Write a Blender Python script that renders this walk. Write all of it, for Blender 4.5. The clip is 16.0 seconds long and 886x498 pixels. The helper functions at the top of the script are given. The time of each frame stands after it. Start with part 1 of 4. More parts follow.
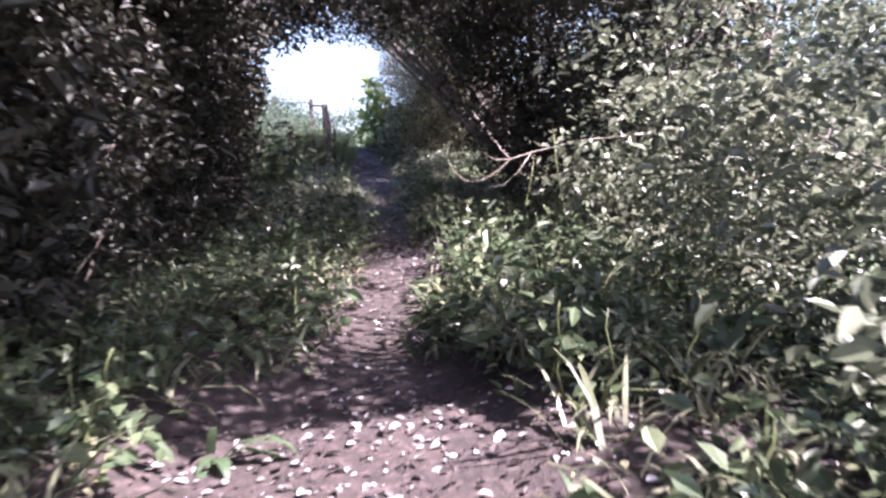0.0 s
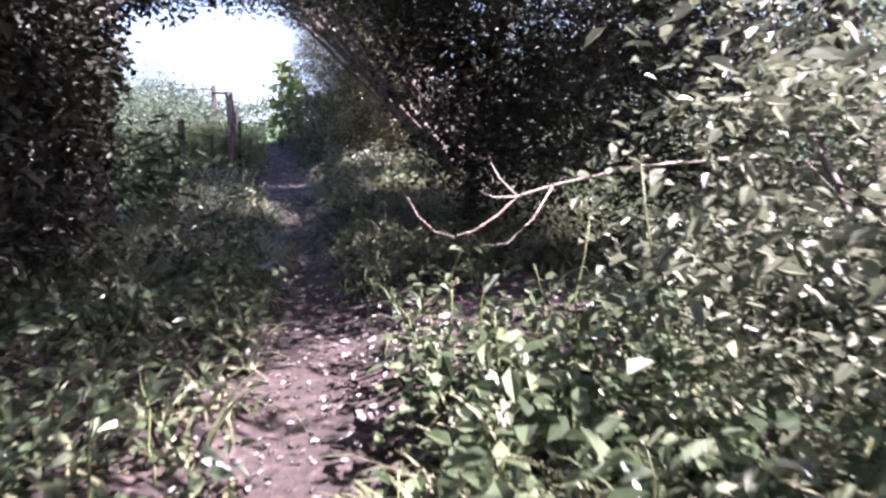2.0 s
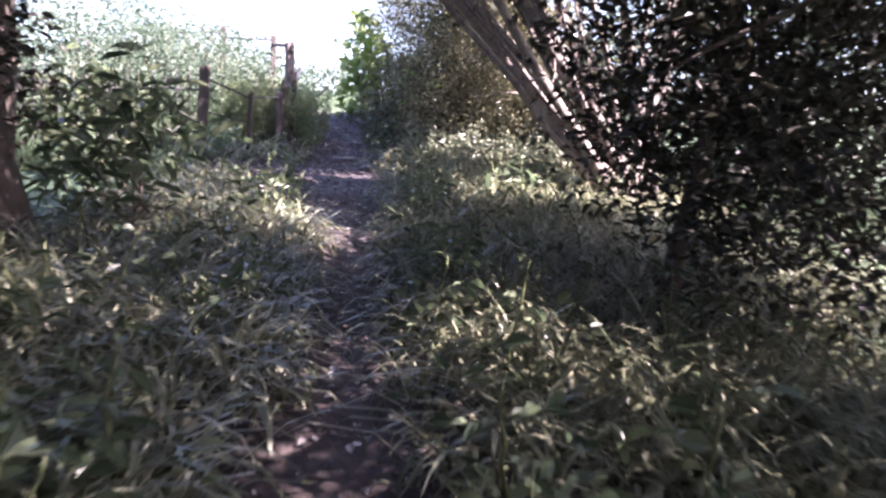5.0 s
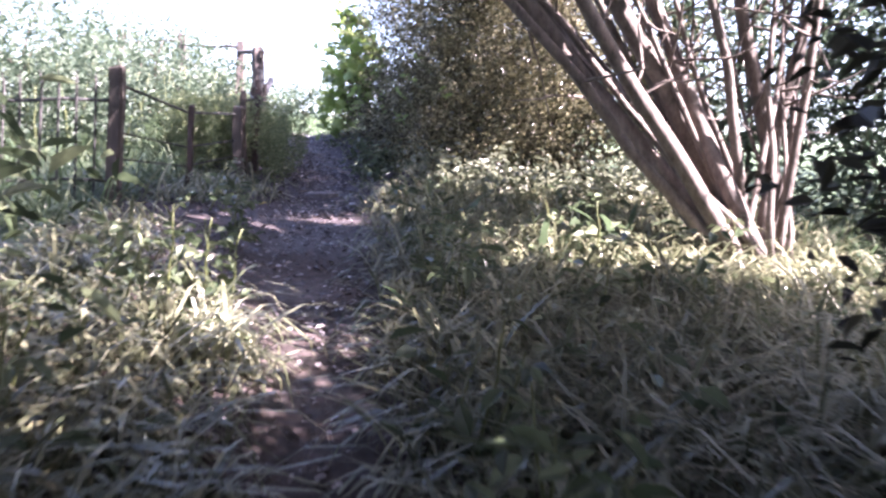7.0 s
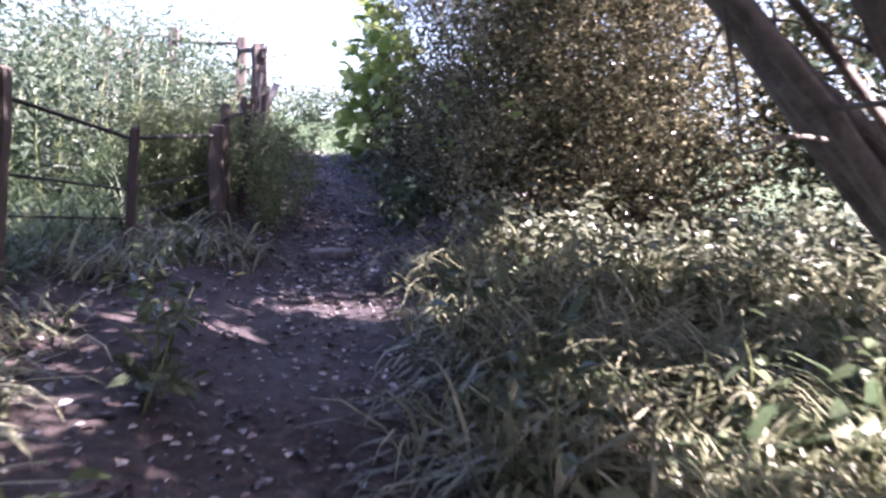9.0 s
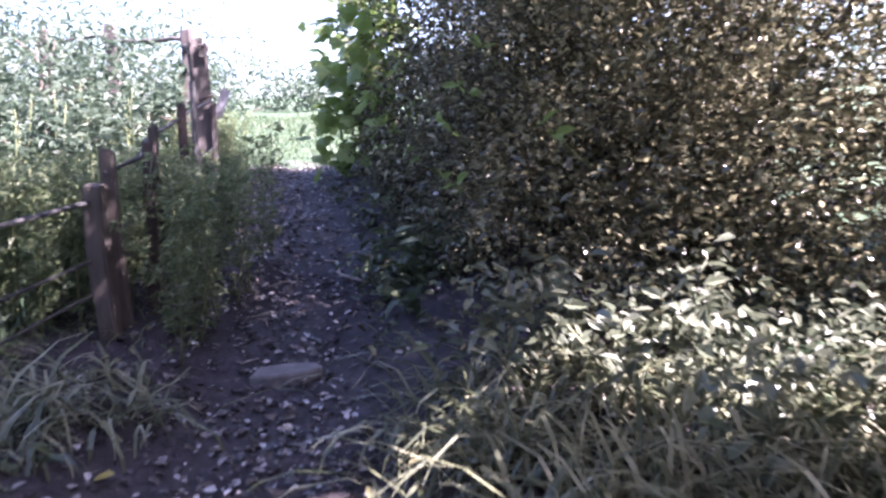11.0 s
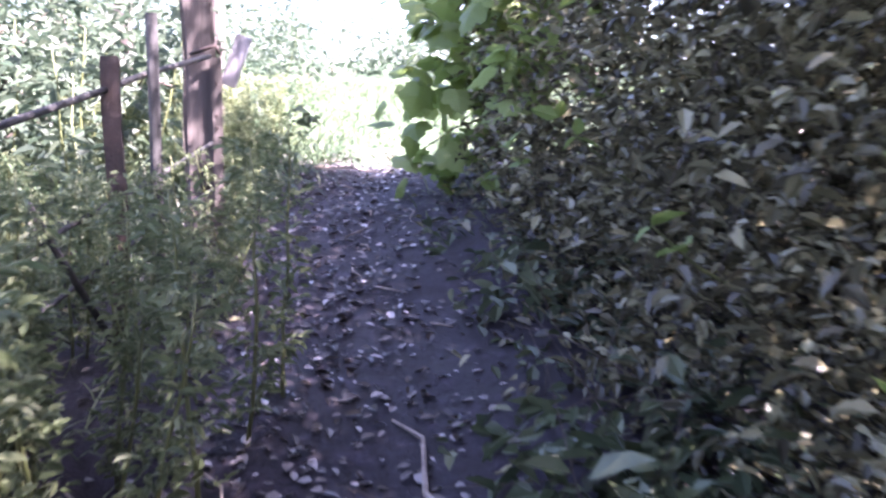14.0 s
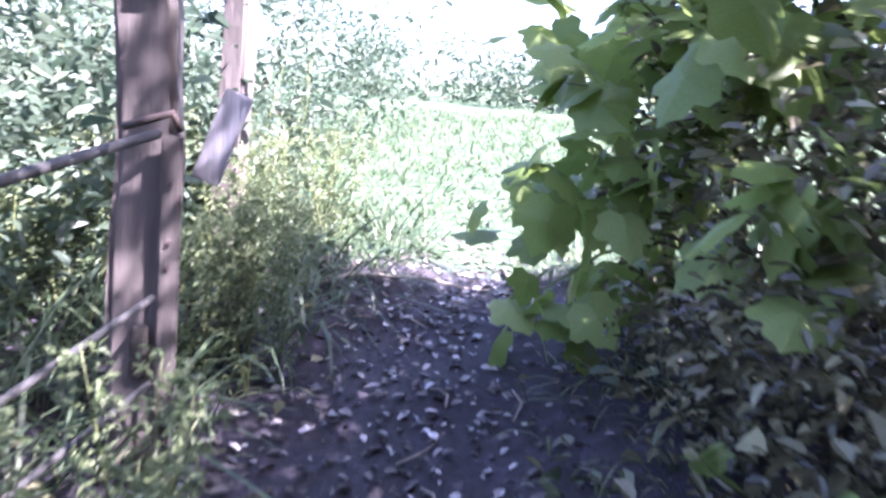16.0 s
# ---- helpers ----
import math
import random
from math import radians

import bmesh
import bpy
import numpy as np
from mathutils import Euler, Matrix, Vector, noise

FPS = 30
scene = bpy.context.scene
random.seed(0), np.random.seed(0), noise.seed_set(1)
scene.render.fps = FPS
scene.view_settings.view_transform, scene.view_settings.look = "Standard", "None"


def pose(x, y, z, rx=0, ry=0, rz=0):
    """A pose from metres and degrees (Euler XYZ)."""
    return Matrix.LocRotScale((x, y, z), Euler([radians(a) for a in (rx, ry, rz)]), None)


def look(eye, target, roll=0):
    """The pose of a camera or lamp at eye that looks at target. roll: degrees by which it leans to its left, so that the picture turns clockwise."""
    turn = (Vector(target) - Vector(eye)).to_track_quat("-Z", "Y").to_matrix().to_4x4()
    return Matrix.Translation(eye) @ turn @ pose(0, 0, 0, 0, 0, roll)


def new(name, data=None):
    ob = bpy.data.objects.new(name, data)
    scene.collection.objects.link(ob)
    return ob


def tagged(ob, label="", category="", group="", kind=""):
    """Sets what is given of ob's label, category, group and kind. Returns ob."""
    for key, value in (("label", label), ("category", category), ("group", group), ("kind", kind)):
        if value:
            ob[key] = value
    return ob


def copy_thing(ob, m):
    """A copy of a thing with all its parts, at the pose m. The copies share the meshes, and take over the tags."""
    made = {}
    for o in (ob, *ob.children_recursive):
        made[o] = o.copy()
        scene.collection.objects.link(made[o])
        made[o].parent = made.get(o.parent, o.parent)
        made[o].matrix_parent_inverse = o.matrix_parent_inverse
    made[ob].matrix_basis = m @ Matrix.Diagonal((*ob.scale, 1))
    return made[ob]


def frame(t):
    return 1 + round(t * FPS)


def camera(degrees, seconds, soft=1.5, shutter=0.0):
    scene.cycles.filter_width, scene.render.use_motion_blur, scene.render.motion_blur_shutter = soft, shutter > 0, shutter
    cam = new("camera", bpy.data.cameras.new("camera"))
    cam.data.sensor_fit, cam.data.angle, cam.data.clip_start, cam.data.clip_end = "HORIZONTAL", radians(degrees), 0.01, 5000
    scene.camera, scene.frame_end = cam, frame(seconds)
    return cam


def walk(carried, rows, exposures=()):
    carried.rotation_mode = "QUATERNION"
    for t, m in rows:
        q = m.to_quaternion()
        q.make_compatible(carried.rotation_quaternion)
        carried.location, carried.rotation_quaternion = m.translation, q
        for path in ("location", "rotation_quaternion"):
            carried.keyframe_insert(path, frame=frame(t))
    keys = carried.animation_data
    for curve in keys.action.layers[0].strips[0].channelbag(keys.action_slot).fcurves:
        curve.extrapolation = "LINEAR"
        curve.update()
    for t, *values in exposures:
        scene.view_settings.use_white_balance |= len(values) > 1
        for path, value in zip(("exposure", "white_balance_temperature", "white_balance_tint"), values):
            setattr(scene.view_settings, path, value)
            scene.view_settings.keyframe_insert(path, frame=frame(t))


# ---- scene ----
cam = camera(55.0, 16.0, soft=2.5, shutter=0.5)
PATH = [
    (0, (0.093, -0.327, 1.387), (0.072, 1.669, 1.265), -2.0),
    (0.5, (0.023, 0.571, 1.446), (0.062, 2.566, 1.299), 0.7),
    (1, (-0.076, 1.312, 1.547), (0.076, 3.298, 1.361), -1.3),
    (1.5, (-0.033, 2.154, 1.655), (0.101, 4.141, 1.477), -0.8),
    (2, (-0.1, 2.881, 1.76), (0.068, 4.868, 1.608), -1.6),
    (2.5, (-0.058, 3.612, 1.874), (0.111, 5.596, 1.694), -0.6),
    (3, (-0.095, 4.207, 1.976), (0.008, 6.201, 1.854), 3.3),
    (3.5, (-0.261, 4.911, 1.987), (-0.195, 6.904, 1.824), 2.3),
    (3.7, (-0.279, 5.217, 1.984), (-0.258, 7.208, 1.792), 1.6),
    (5.8, (-0.399, 8.894, 1.966), (-0.383, 10.886, 1.787), 4.1),
    (6, (-0.44, 9.18, 2.008), (-0.411, 11.174, 1.844), 2.6),
    (6.5, (-0.484, 9.884, 2.054), (-0.487, 11.878, 1.9), 4.4),
    (7, (-0.57, 10.714, 2.103), (-0.551, 12.71, 1.969), 2.9),
    (7.5, (-0.596, 11.398, 2.195), (-0.592, 13.394, 2.061), 1.6),
    (8, (-0.699, 12.114, 2.305), (-0.747, 14.107, 2.143), 4.7),
    (8.5, (-0.808, 12.782, 2.437), (-0.835, 14.776, 2.293), 1.9),
    (9, (-0.853, 13.503, 2.51), (-0.892, 15.498, 2.38), 3.9),
    (9.2, (-0.858, 13.821, 2.546), (-0.937, 15.815, 2.415), 3.5),
    (11.3, (-0.829, 16.401, 3.074), (-0.978, 18.383, 2.851), -2.8),
    (11.5, (-0.863, 16.684, 3.093), (-1.121, 18.655, 2.873), -1.1),
    (12, (-1.037, 17.287, 3.148), (-1.316, 19.258, 2.955), 1.2),
    (12.5, (-1.183, 17.791, 3.19), (-1.401, 19.757, 2.895), -0.5),
    (13, (-1.224, 18.307, 3.22), (-1.522, 20.264, 2.932), 2.2),
    (13.5, (-1.352, 18.777, 3.227), (-1.605, 20.733, 2.895), 1.7),
    (14, (-1.417, 19.315, 3.229), (-1.748, 21.266, 2.939), 0.7),
    (14.5, (-1.495, 19.805, 3.273), (-1.961, 21.725, 2.957), 0.5),
    (15, (-1.696, 20.353, 3.396), (-2.173, 22.266, 3.059), 0.5),
    (15.5, (-1.788, 20.812, 3.493), (-2.324, 22.715, 3.187), 3.4),
    (16, (-1.937, 21.261, 3.562), (-2.46, 23.174, 3.304), 4.5),
]
walk(cam, [(t, look(eye, target, roll)) for t, eye, target, roll in PATH], exposures=[(0, 3.1, 5950, 32), (2, 3.2, 6000, 33), (3.5, 3.35, 6150, 34), (6, 4.05, 6250, 35), (7, 4.0, 6250, 34), (8, 3.6, 6200, 36), (9, 3.5, 6200, 36), (12, 3.85, 5850, 37), (14, 4.4, 6150, 39), (15, 4.4, 6050, 37), (15.5, 4.25, 5950, 35), (16, 4.0, 5700, 33)])

# ---- world, sun ----
SUN_AZ, SUN_EL = 110.0, 52.0          # degrees to the right of +y, and above the horizon
world = bpy.data.worlds.new("world")
scene.world = world
world.use_nodes = True
wn = world.node_tree.nodes
sky = wn.new("ShaderNodeTexSky")
sky.sky_type, sky.sun_disc = "NISHITA", False
sky.sun_elevation, sky.sun_rotation = radians(SUN_EL), radians(SUN_AZ)
sky.dust_density = 3.0
wn["Background"].inputs["Strength"].default_value = 0.068
world.node_tree.links.new(sky.outputs["Color"], wn["Background"].inputs["Color"])
sun = new("sun", bpy.data.lights.new("sun", "SUN"))
sun.data.energy, sun.data.angle, sun.data.color = 5.0, radians(0.6), (1.0, 0.93, 0.86)
sun_dir = Vector((math.sin(radians(SUN_AZ)) * math.cos(radians(SUN_EL)), math.cos(radians(SUN_AZ)) * math.cos(radians(SUN_EL)), math.sin(radians(SUN_EL))))
sun.matrix_world = look(sun_dir * 60, (0, 0, 0))
RNG = np.random.default_rng(7)


# ---- materials ----
def material(name):
    m = bpy.data.materials.new(name)
    m.use_nodes = True
    return m, m.node_tree.nodes, m.node_tree.links, m.node_tree.nodes["Principled BSDF"]


def ramp(nodes, links, fac, stops):
    r = nodes.new("ShaderNodeValToRGB")
    while len(r.color_ramp.elements) < len(stops):
        r.color_ramp.elements.new(0.5)
    for e, (p, c) in zip(r.color_ramp.elements, stops):
        e.position, e.color = p, (*c, 1)
    links.new(fac, r.inputs[0])
    return r.outputs[0]


def noise_node(nodes, links, scale, detail=4.0, rough=0.6, coords=None):
    n = nodes.new("ShaderNodeTexNoise")
    n.inputs["Scale"].default_value, n.inputs["Detail"].default_value, n.inputs["Roughness"].default_value = scale, detail, rough
    if coords is None:
        coords = nodes.new("ShaderNodeTexCoord").outputs["Object"]
    links.new(coords, n.inputs["Vector"])
    return n.outputs["Fac"]


def bump(nodes, links, bsdf, height, strength, distance):
    b = nodes.new("ShaderNodeBump")
    b.inputs["Strength"].default_value, b.inputs["Distance"].default_value = strength, distance
    links.new(height, b.inputs["Height"])
    links.new(b.outputs[0], bsdf.inputs["Normal"])


def leaf_material(name, dark, mid, light, rough=0.45, through_light=0.35, whole=False):
    """Leaves: each one has its own shade, with veins of a fine noise and light shining through."""
    m, n, l, b = material(name)
    if whole:
        pick = n.new("ShaderNodeObjectInfo").outputs["Random"]
    else:
        pick = n.new("ShaderNodeNewGeometry").outputs["Random Per Island"]
    col = ramp(n, l, pick, [(0.0, dark), (0.55, mid), (1.0, light)])
    spots = noise_node(n, l, 35.0)
    mix = n.new("ShaderNodeMix")
    mix.data_type, mix.blend_type = "RGBA", "MULTIPLY"
    mix.inputs["Factor"].default_value = 0.6
    l.new(col, mix.inputs[6])
    l.new(ramp(n, l, spots, [(0.3, (0.55, 0.55, 0.5)), (0.7, (1, 1, 1))]), mix.inputs[7])
    l.new(mix.outputs[2], b.inputs["Base Color"])
    b.inputs["Roughness"].default_value = rough
    t = n.new("ShaderNodeBsdfTranslucent")
    l.new(mix.outputs[2], t.inputs["Color"])
    s = n.new("ShaderNodeMixShader")
    s.inputs[0].default_value = through_light
    l.new(b.outputs[0], s.inputs[1])
    l.new(t.outputs[0], s.inputs[2])
    l.new(s.outputs[0], n["Material Output"].inputs["Surface"])
    return m


def bark_material(name, dark, light, scale=9.0, stretch=0.2):
    m, n, l, b = material(name)
    mp = n.new("ShaderNodeMapping")
    mp.inputs["Scale"].default_value = (1, 1, stretch)
    l.new(n.new("ShaderNodeTexCoord").outputs["Object"], mp.inputs["Vector"])
    f = noise_node(n, l, scale, 8.0, 0.7, mp.outputs[0])
    g = noise_node(n, l, scale * 5, 5.0, 0.7, mp.outputs[0])
    add = n.new("ShaderNodeMath")
    add.operation = "MULTIPLY_ADD"
    add.inputs[1].default_value = 0.4
    l.new(g, add.inputs[0])
    l.new(f, add.inputs[2])
    l.new(ramp(n, l, add.outputs[0], [(0.45, dark), (0.85, light)]), b.inputs["Base Color"])
    b.inputs["Roughness"].default_value = 0.85
    bump(n, l, b, add.outputs[0], 0.7, 0.02)
    return m


def ground_material():
    m, n, l, b = material("soil_and_turf")
    geo = n.new("ShaderNodeNewGeometry").outputs["Position"]
    big, fine, grit = noise_node(n, l, 1.3, 5, 0.6, geo), noise_node(n, l, 14, 6, 0.7, geo), noise_node(n, l, 90, 3, 0.6, geo)
    loam = ramp(n, l, fine, [(0.3, (0.010, 0.006, 0.0055)), (0.55, (0.036, 0.024, 0.022)), (0.8, (0.14, 0.096, 0.09))])
    # upper path: sky light and lens flare put into the soil as blue
    blue_lit = ramp(n, l, fine, [(0.3, (0.008, 0.006, 0.008)), (0.55, (0.019, 0.015, 0.024)), (0.8, (0.07, 0.057, 0.085))])
    split = n.new("ShaderNodeSeparateXYZ")
    l.new(geo, split.inputs[0])
    reach = n.new("ShaderNodeMapRange")
    reach.inputs["From Min"].default_value, reach.inputs["From Max"].default_value = 16.5, 20.5
    l.new(split.outputs["Y"], reach.inputs["Value"])
    soil_tint = n.new("ShaderNodeMix")
    soil_tint.data_type = "RGBA"
    l.new(reach.outputs[0], soil_tint.inputs["Factor"])
    l.new(loam, soil_tint.inputs[6])
    l.new(blue_lit, soil_tint.inputs[7])
    soil = soil_tint.outputs[2]
    turf = ramp(n, l, fine, [(0.3, (0.022, 0.042, 0.016)), (0.7, (0.05, 0.088, 0.04))])
    bare = n.new("ShaderNodeAttribute")
    bare.attribute_name = "turf"
    edge = n.new("ShaderNodeMath")
    edge.operation = "MULTIPLY_ADD"
    edge.inputs[1].default_value = 0.8
    l.new(fine, edge.inputs[0])
    l.new(bare.outputs["Fac"], edge.inputs[2])
    step = n.new("ShaderNodeMapRange")
    step.inputs["From Min"].default_value, step.inputs["From Max"].default_value = 0.7, 1.0
    l.new(edge.outputs[0], step.inputs["Value"])
    mix = n.new("ShaderNodeMix")
    mix.data_type = "RGBA"
    l.new(step.outputs[0], mix.inputs["Factor"])
    l.new(soil, mix.inputs[6])
    l.new(turf, mix.inputs[7])
    l.new(mix.outputs[2], b.inputs["Base Color"])
    l.new(ramp(n, l, big, [(0.35, (0.68, 0.68, 0.68)), (0.65, (0.98, 0.98, 0.98))]), b.inputs["Roughness"])
    h = n.new("ShaderNodeMath")
    h.operation = "MULTIPLY_ADD"
    h.inputs[1].default_value = 0.35
    l.new(grit, h.inputs[0])
    l.new(fine, h.inputs[2])
    bump(n, l, b, h.outputs[0], 0.9, 0.03)
    return m


M_GROUND = ground_material()
M_HOLLY = leaf_material("holly_leaf", (0.048, 0.044, 0.031), (0.145, 0.137, 0.08), (0.40, 0.38, 0.24), 0.22, 0.3)
# leaf colour darkened to hold the shade; the hedge in sun uses M_PALE
M_DARK = leaf_material("shade_darkened_leaf", (0.015, 0.014, 0.011), (0.031, 0.031, 0.022), (0.064, 0.062, 0.042), 0.55, 0.25)
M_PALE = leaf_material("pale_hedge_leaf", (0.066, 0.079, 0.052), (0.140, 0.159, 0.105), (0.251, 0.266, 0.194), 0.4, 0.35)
M_FAR = leaf_material("thicket_leaf", (0.04, 0.067, 0.044), (0.08, 0.115, 0.078), (0.14, 0.18, 0.125), 0.5, 0.5)
M_HERB = leaf_material("herb_leaf", (0.04, 0.06, 0.032), (0.09, 0.122, 0.065), (0.19, 0.22, 0.13), 0.35, 0.35)
M_NETTLE = leaf_material("feathery_leaf", (0.08, 0.11, 0.05), (0.16, 0.20, 0.10), (0.27, 0.31, 0.18), 0.5, 0.5)
M_GRASS = leaf_material("grass_blade", (0.07, 0.085, 0.046), (0.165, 0.175, 0.105), (0.34, 0.335, 0.235), 0.35, 0.4)
M_MEADOW = leaf_material("meadow_blade", (0.045, 0.075, 0.037), (0.08, 0.12, 0.065), (0.14, 0.17, 0.10), 0.45, 0.45)
M_MAPLE = leaf_material("maple_leaf", (0.14, 0.21, 0.05), (0.24, 0.33, 0.09), (0.36, 0.45, 0.17), 0.45, 0.55, True)
M_LITTER = leaf_material("dead_leaf", (0.03, 0.022, 0.022), (0.10, 0.08, 0.075), (0.52, 0.48, 0.50), 0.3, 0.1)
M_PALELEAF = leaf_material("silvery_dead_leaf", (0.3, 0.31, 0.36), (0.36, 0.37, 0.42), (0.4, 0.41, 0.46), 0.4, 0.2, True)
M_YELLOW = leaf_material("yellow_leaf", (0.35, 0.27, 0.05), (0.45, 0.36, 0.07), (0.55, 0.45, 0.1), 0.4, 0.3, True)
M_BARK = bark_material("dark_bark", (0.025, 0.018, 0.016), (0.11, 0.085, 0.07))
M_STEM = bark_material("hazel_bark", (0.022, 0.018, 0.016), (0.17, 0.14, 0.125), 11.0, 0.45)
M_TWIG = bark_material("bleached_twig", (0.13, 0.10, 0.085), (0.38, 0.32, 0.28), 20.0, 0.5)
M_POST = bark_material("weathered_post", (0.035, 0.028, 0.026), (0.095, 0.078, 0.074), 6.0, 0.08)
M_OLDPOST = bark_material("dark_post", (0.018, 0.015, 0.013), (0.07, 0.055, 0.048), 8.0, 0.1)
M_GREYWOOD = bark_material("grey_board", (0.15, 0.145, 0.16), (0.29, 0.28, 0.31), 8.0, 0.1)
M_RUST = bark_material("rusty_iron", (0.02, 0.015, 0.014), (0.065, 0.042, 0.038), 22.0, 0.6)
M_IRON = bark_material("painted_iron", (0.014, 0.014, 0.015), (0.05, 0.047, 0.047), 25.0, 0.6)
M_STONE = bark_material("slab_stone", (0.06, 0.055, 0.06), (0.16, 0.15, 0.16), 10.0, 1.0)
M_HOLE_SHADE = bark_material("mortise_shade", (0.012, 0.010, 0.009), (0.035, 0.028, 0.025), 10.0, 1.0)
M_SHOOT = leaf_material("young_leaf", (0.13, 0.19, 0.05), (0.2, 0.28, 0.08), (0.28, 0.36, 0.12), 0.4, 0.45)
M_GREENSTEM = leaf_material("green_stem", (0.08, 0.10, 0.04), (0.13, 0.15, 0.06), (0.2, 0.21, 0.1), 0.5, 0.1)


# ---- mesh helpers ----
def mesh_object(name, verts, faces, mat, parent=None, label="", smooth=False):
    me = bpy.data.meshes.new(name)
    me.from_pydata([tuple(v) for v in verts] if not isinstance(verts, np.ndarray) else verts.tolist(), [], faces if isinstance(faces, list) else faces.tolist())
    me.materials.append(mat)
    if smooth:
        me.polygons.foreach_set("use_smooth", [True] * len(me.polygons))
    me.update()
    ob = new(name, me)
    if parent is not None:
        ob.parent = parent
        ob.matrix_parent_inverse = Matrix.Translation(-parent.location)
    if label:
        ob["label"] = label
    return ob


def empty(name, at):
    e = new(name)
    e.location = at
    return e


def part(name, bm, mat, parent=None, label=""):
    me = bpy.data.meshes.new(name)
    bm.to_mesh(me)
    bm.free()
    me.materials.append(mat)
    ob = new(name, me)
    if parent is not None:
        ob.parent = parent
        ob.matrix_parent_inverse = Matrix.Translation(-parent.location)
    if label:
        ob["label"] = label
    return ob


def tubes(lines, sides=6):
    """Verts and faces of round tapered tubes: each line is (points, radii)."""
    vs, fs = [], []
    for pts, rad in lines:
        pts = [Vector(p) for p in pts]
        k0 = len(vs)
        for i, p in enumerate(pts):
            d = (pts[min(i + 1, len(pts) - 1)] - pts[max(i - 1, 0)]).normalized()
            u = d.cross(Vector((0.3, 1, 0.21))).normalized()
            w = d.cross(u)
            for k in range(sides):
                a = 2 * math.pi * k / sides
                vs.append(p + (u * math.cos(a) + w * math.sin(a)) * rad[i])
        for i in range(len(pts) - 1):
            for k in range(sides):
                a, b = k0 + i * sides + k, k0 + i * sides + (k + 1) % sides
                fs.append((a, b, b + sides, a + sides))
        fs.append(tuple(k0 + k for k in range(sides))[::-1])
        fs.append(tuple(k0 + (len(pts) - 1) * sides + k for k in range(sides)))
    return vs, fs


def wander(a, b, n, amount, rng=RNG):
    """A crooked line from a to b."""
    a, b = np.array(a, float), np.array(b, float)
    t = np.linspace(0, 1, n)[:, None]
    off = np.cumsum(rng.normal(0, amount, (n, 3)), 0)
    off -= off[0] + (off[-1] - off[0]) * t
    return (a + (b - a) * t + off).tolist()


def leaf_mesh(pos, size, width=0.45, droop=0.25, up=0.6, rng=RNG, along=None):
    """Verts and faces of many folded leaves at pos, of six verts and two faces each."""
    n = len(pos)
    size = np.broadcast_to(size, (n,)) * rng.choice([0.6, 0.8, 0.95, 1.1, 1.3, 1.5], n) * rng.uniform(0.85, 1.15, n)
    nor = rng.normal(0, 1, (n, 3))
    nor /= np.linalg.norm(nor, axis=1, keepdims=True)
    nor[:, 2] = np.abs(nor[:, 2]) + up
    nor /= np.linalg.norm(nor, axis=1, keepdims=True)
    d = rng.normal(0, 1, (n, 3)) if along is None else along + rng.normal(0, 0.35, (n, 3))
    d -= nor * (d * nor).sum(1, keepdims=True)
    d /= np.linalg.norm(d, axis=1, keepdims=True) + 1e-9
    s = np.cross(nor, d)
    L, W = size[:, None], size[:, None] * width
    v = np.empty((n, 6, 3))
    v[:, 0] = pos
    v[:, 1] = pos + d * L * 0.33 + s * W * 0.5 + nor * L * 0.08
    v[:, 2] = pos + d * L * 0.72 + s * W * 0.36 + nor * L * (0.08 - droop * 0.5)
    v[:, 3] = pos + d * L - nor * L * droop
    v[:, 4] = pos + d * L * 0.72 - s * W * 0.36 + nor * L * (0.08 - droop * 0.5)
    v[:, 5] = pos + d * L * 0.33 - s * W * 0.5 + nor * L * 0.08
    k = np.arange(n)[:, None] * 6
    f = np.concatenate([k + [0, 3, 2, 1], k + [0, 5, 4, 3]], 1).reshape(-1, 4)
    return v.reshape(-1, 3), f


def blade_mesh(pos, length, width=0.012, bend=0.9, rng=RNG, lean=None):
    """Verts and faces of many arching blades with their feet at pos."""
    n = len(pos)
    L = np.broadcast_to(length, (n,)) * rng.uniform(0.5, 1.3, n)
    a = rng.uniform(0, 2 * np.pi, n)
    h = np.stack([np.cos(a), np.sin(a), 0 * a], 1)
    if lean is not None:
        h = h * 0.7 + np.array(lean)
        h /= np.linalg.norm(h, axis=1, keepdims=True) + 1e-9
    s = np.stack([-h[:, 1], h[:, 0], 0 * a], 1)
    start = rng.uniform(0.15, 0.6, n)
    curl = rng.uniform(0.5, 1.5, n) * bend
    w = np.broadcast_to(width, (n,)) * rng.uniform(0.6, 1.4, n)
    v = np.empty((n, 9, 3))
    p = np.array(pos, float)
    for i, (seg, wid) in enumerate(((0, 0.8), (0.33, 1.0), (0.33, 0.8), (0.2, 0.45))):
        ang = start + curl * i / 2.0
        p = p + (h * np.sin(ang)[:, None] + np.array([0, 0, 1]) * np.cos(ang)[:, None]) * (L * seg)[:, None]
        v[:, 2 * i], v[:, 2 * i + 1] = p + s * (w * wid / 2)[:, None], p - s * (w * wid / 2)[:, None]
    ang = start + curl * 2
    v[:, 8] = p + (h * np.sin(ang)[:, None] + np.array([0, 0, 1]) * np.cos(ang)[:, None]) * (L * 0.14)[:, None]
    k = np.arange(n)[:, None] * 9
    q = np.concatenate([k + [0, 1, 3, 2], k + [2, 3, 5, 4], k + [4, 5, 7, 6]], 1).reshape(-1, 4).tolist()
    return v.reshape(-1, 3), q + (k + [6, 7, 8]).tolist()


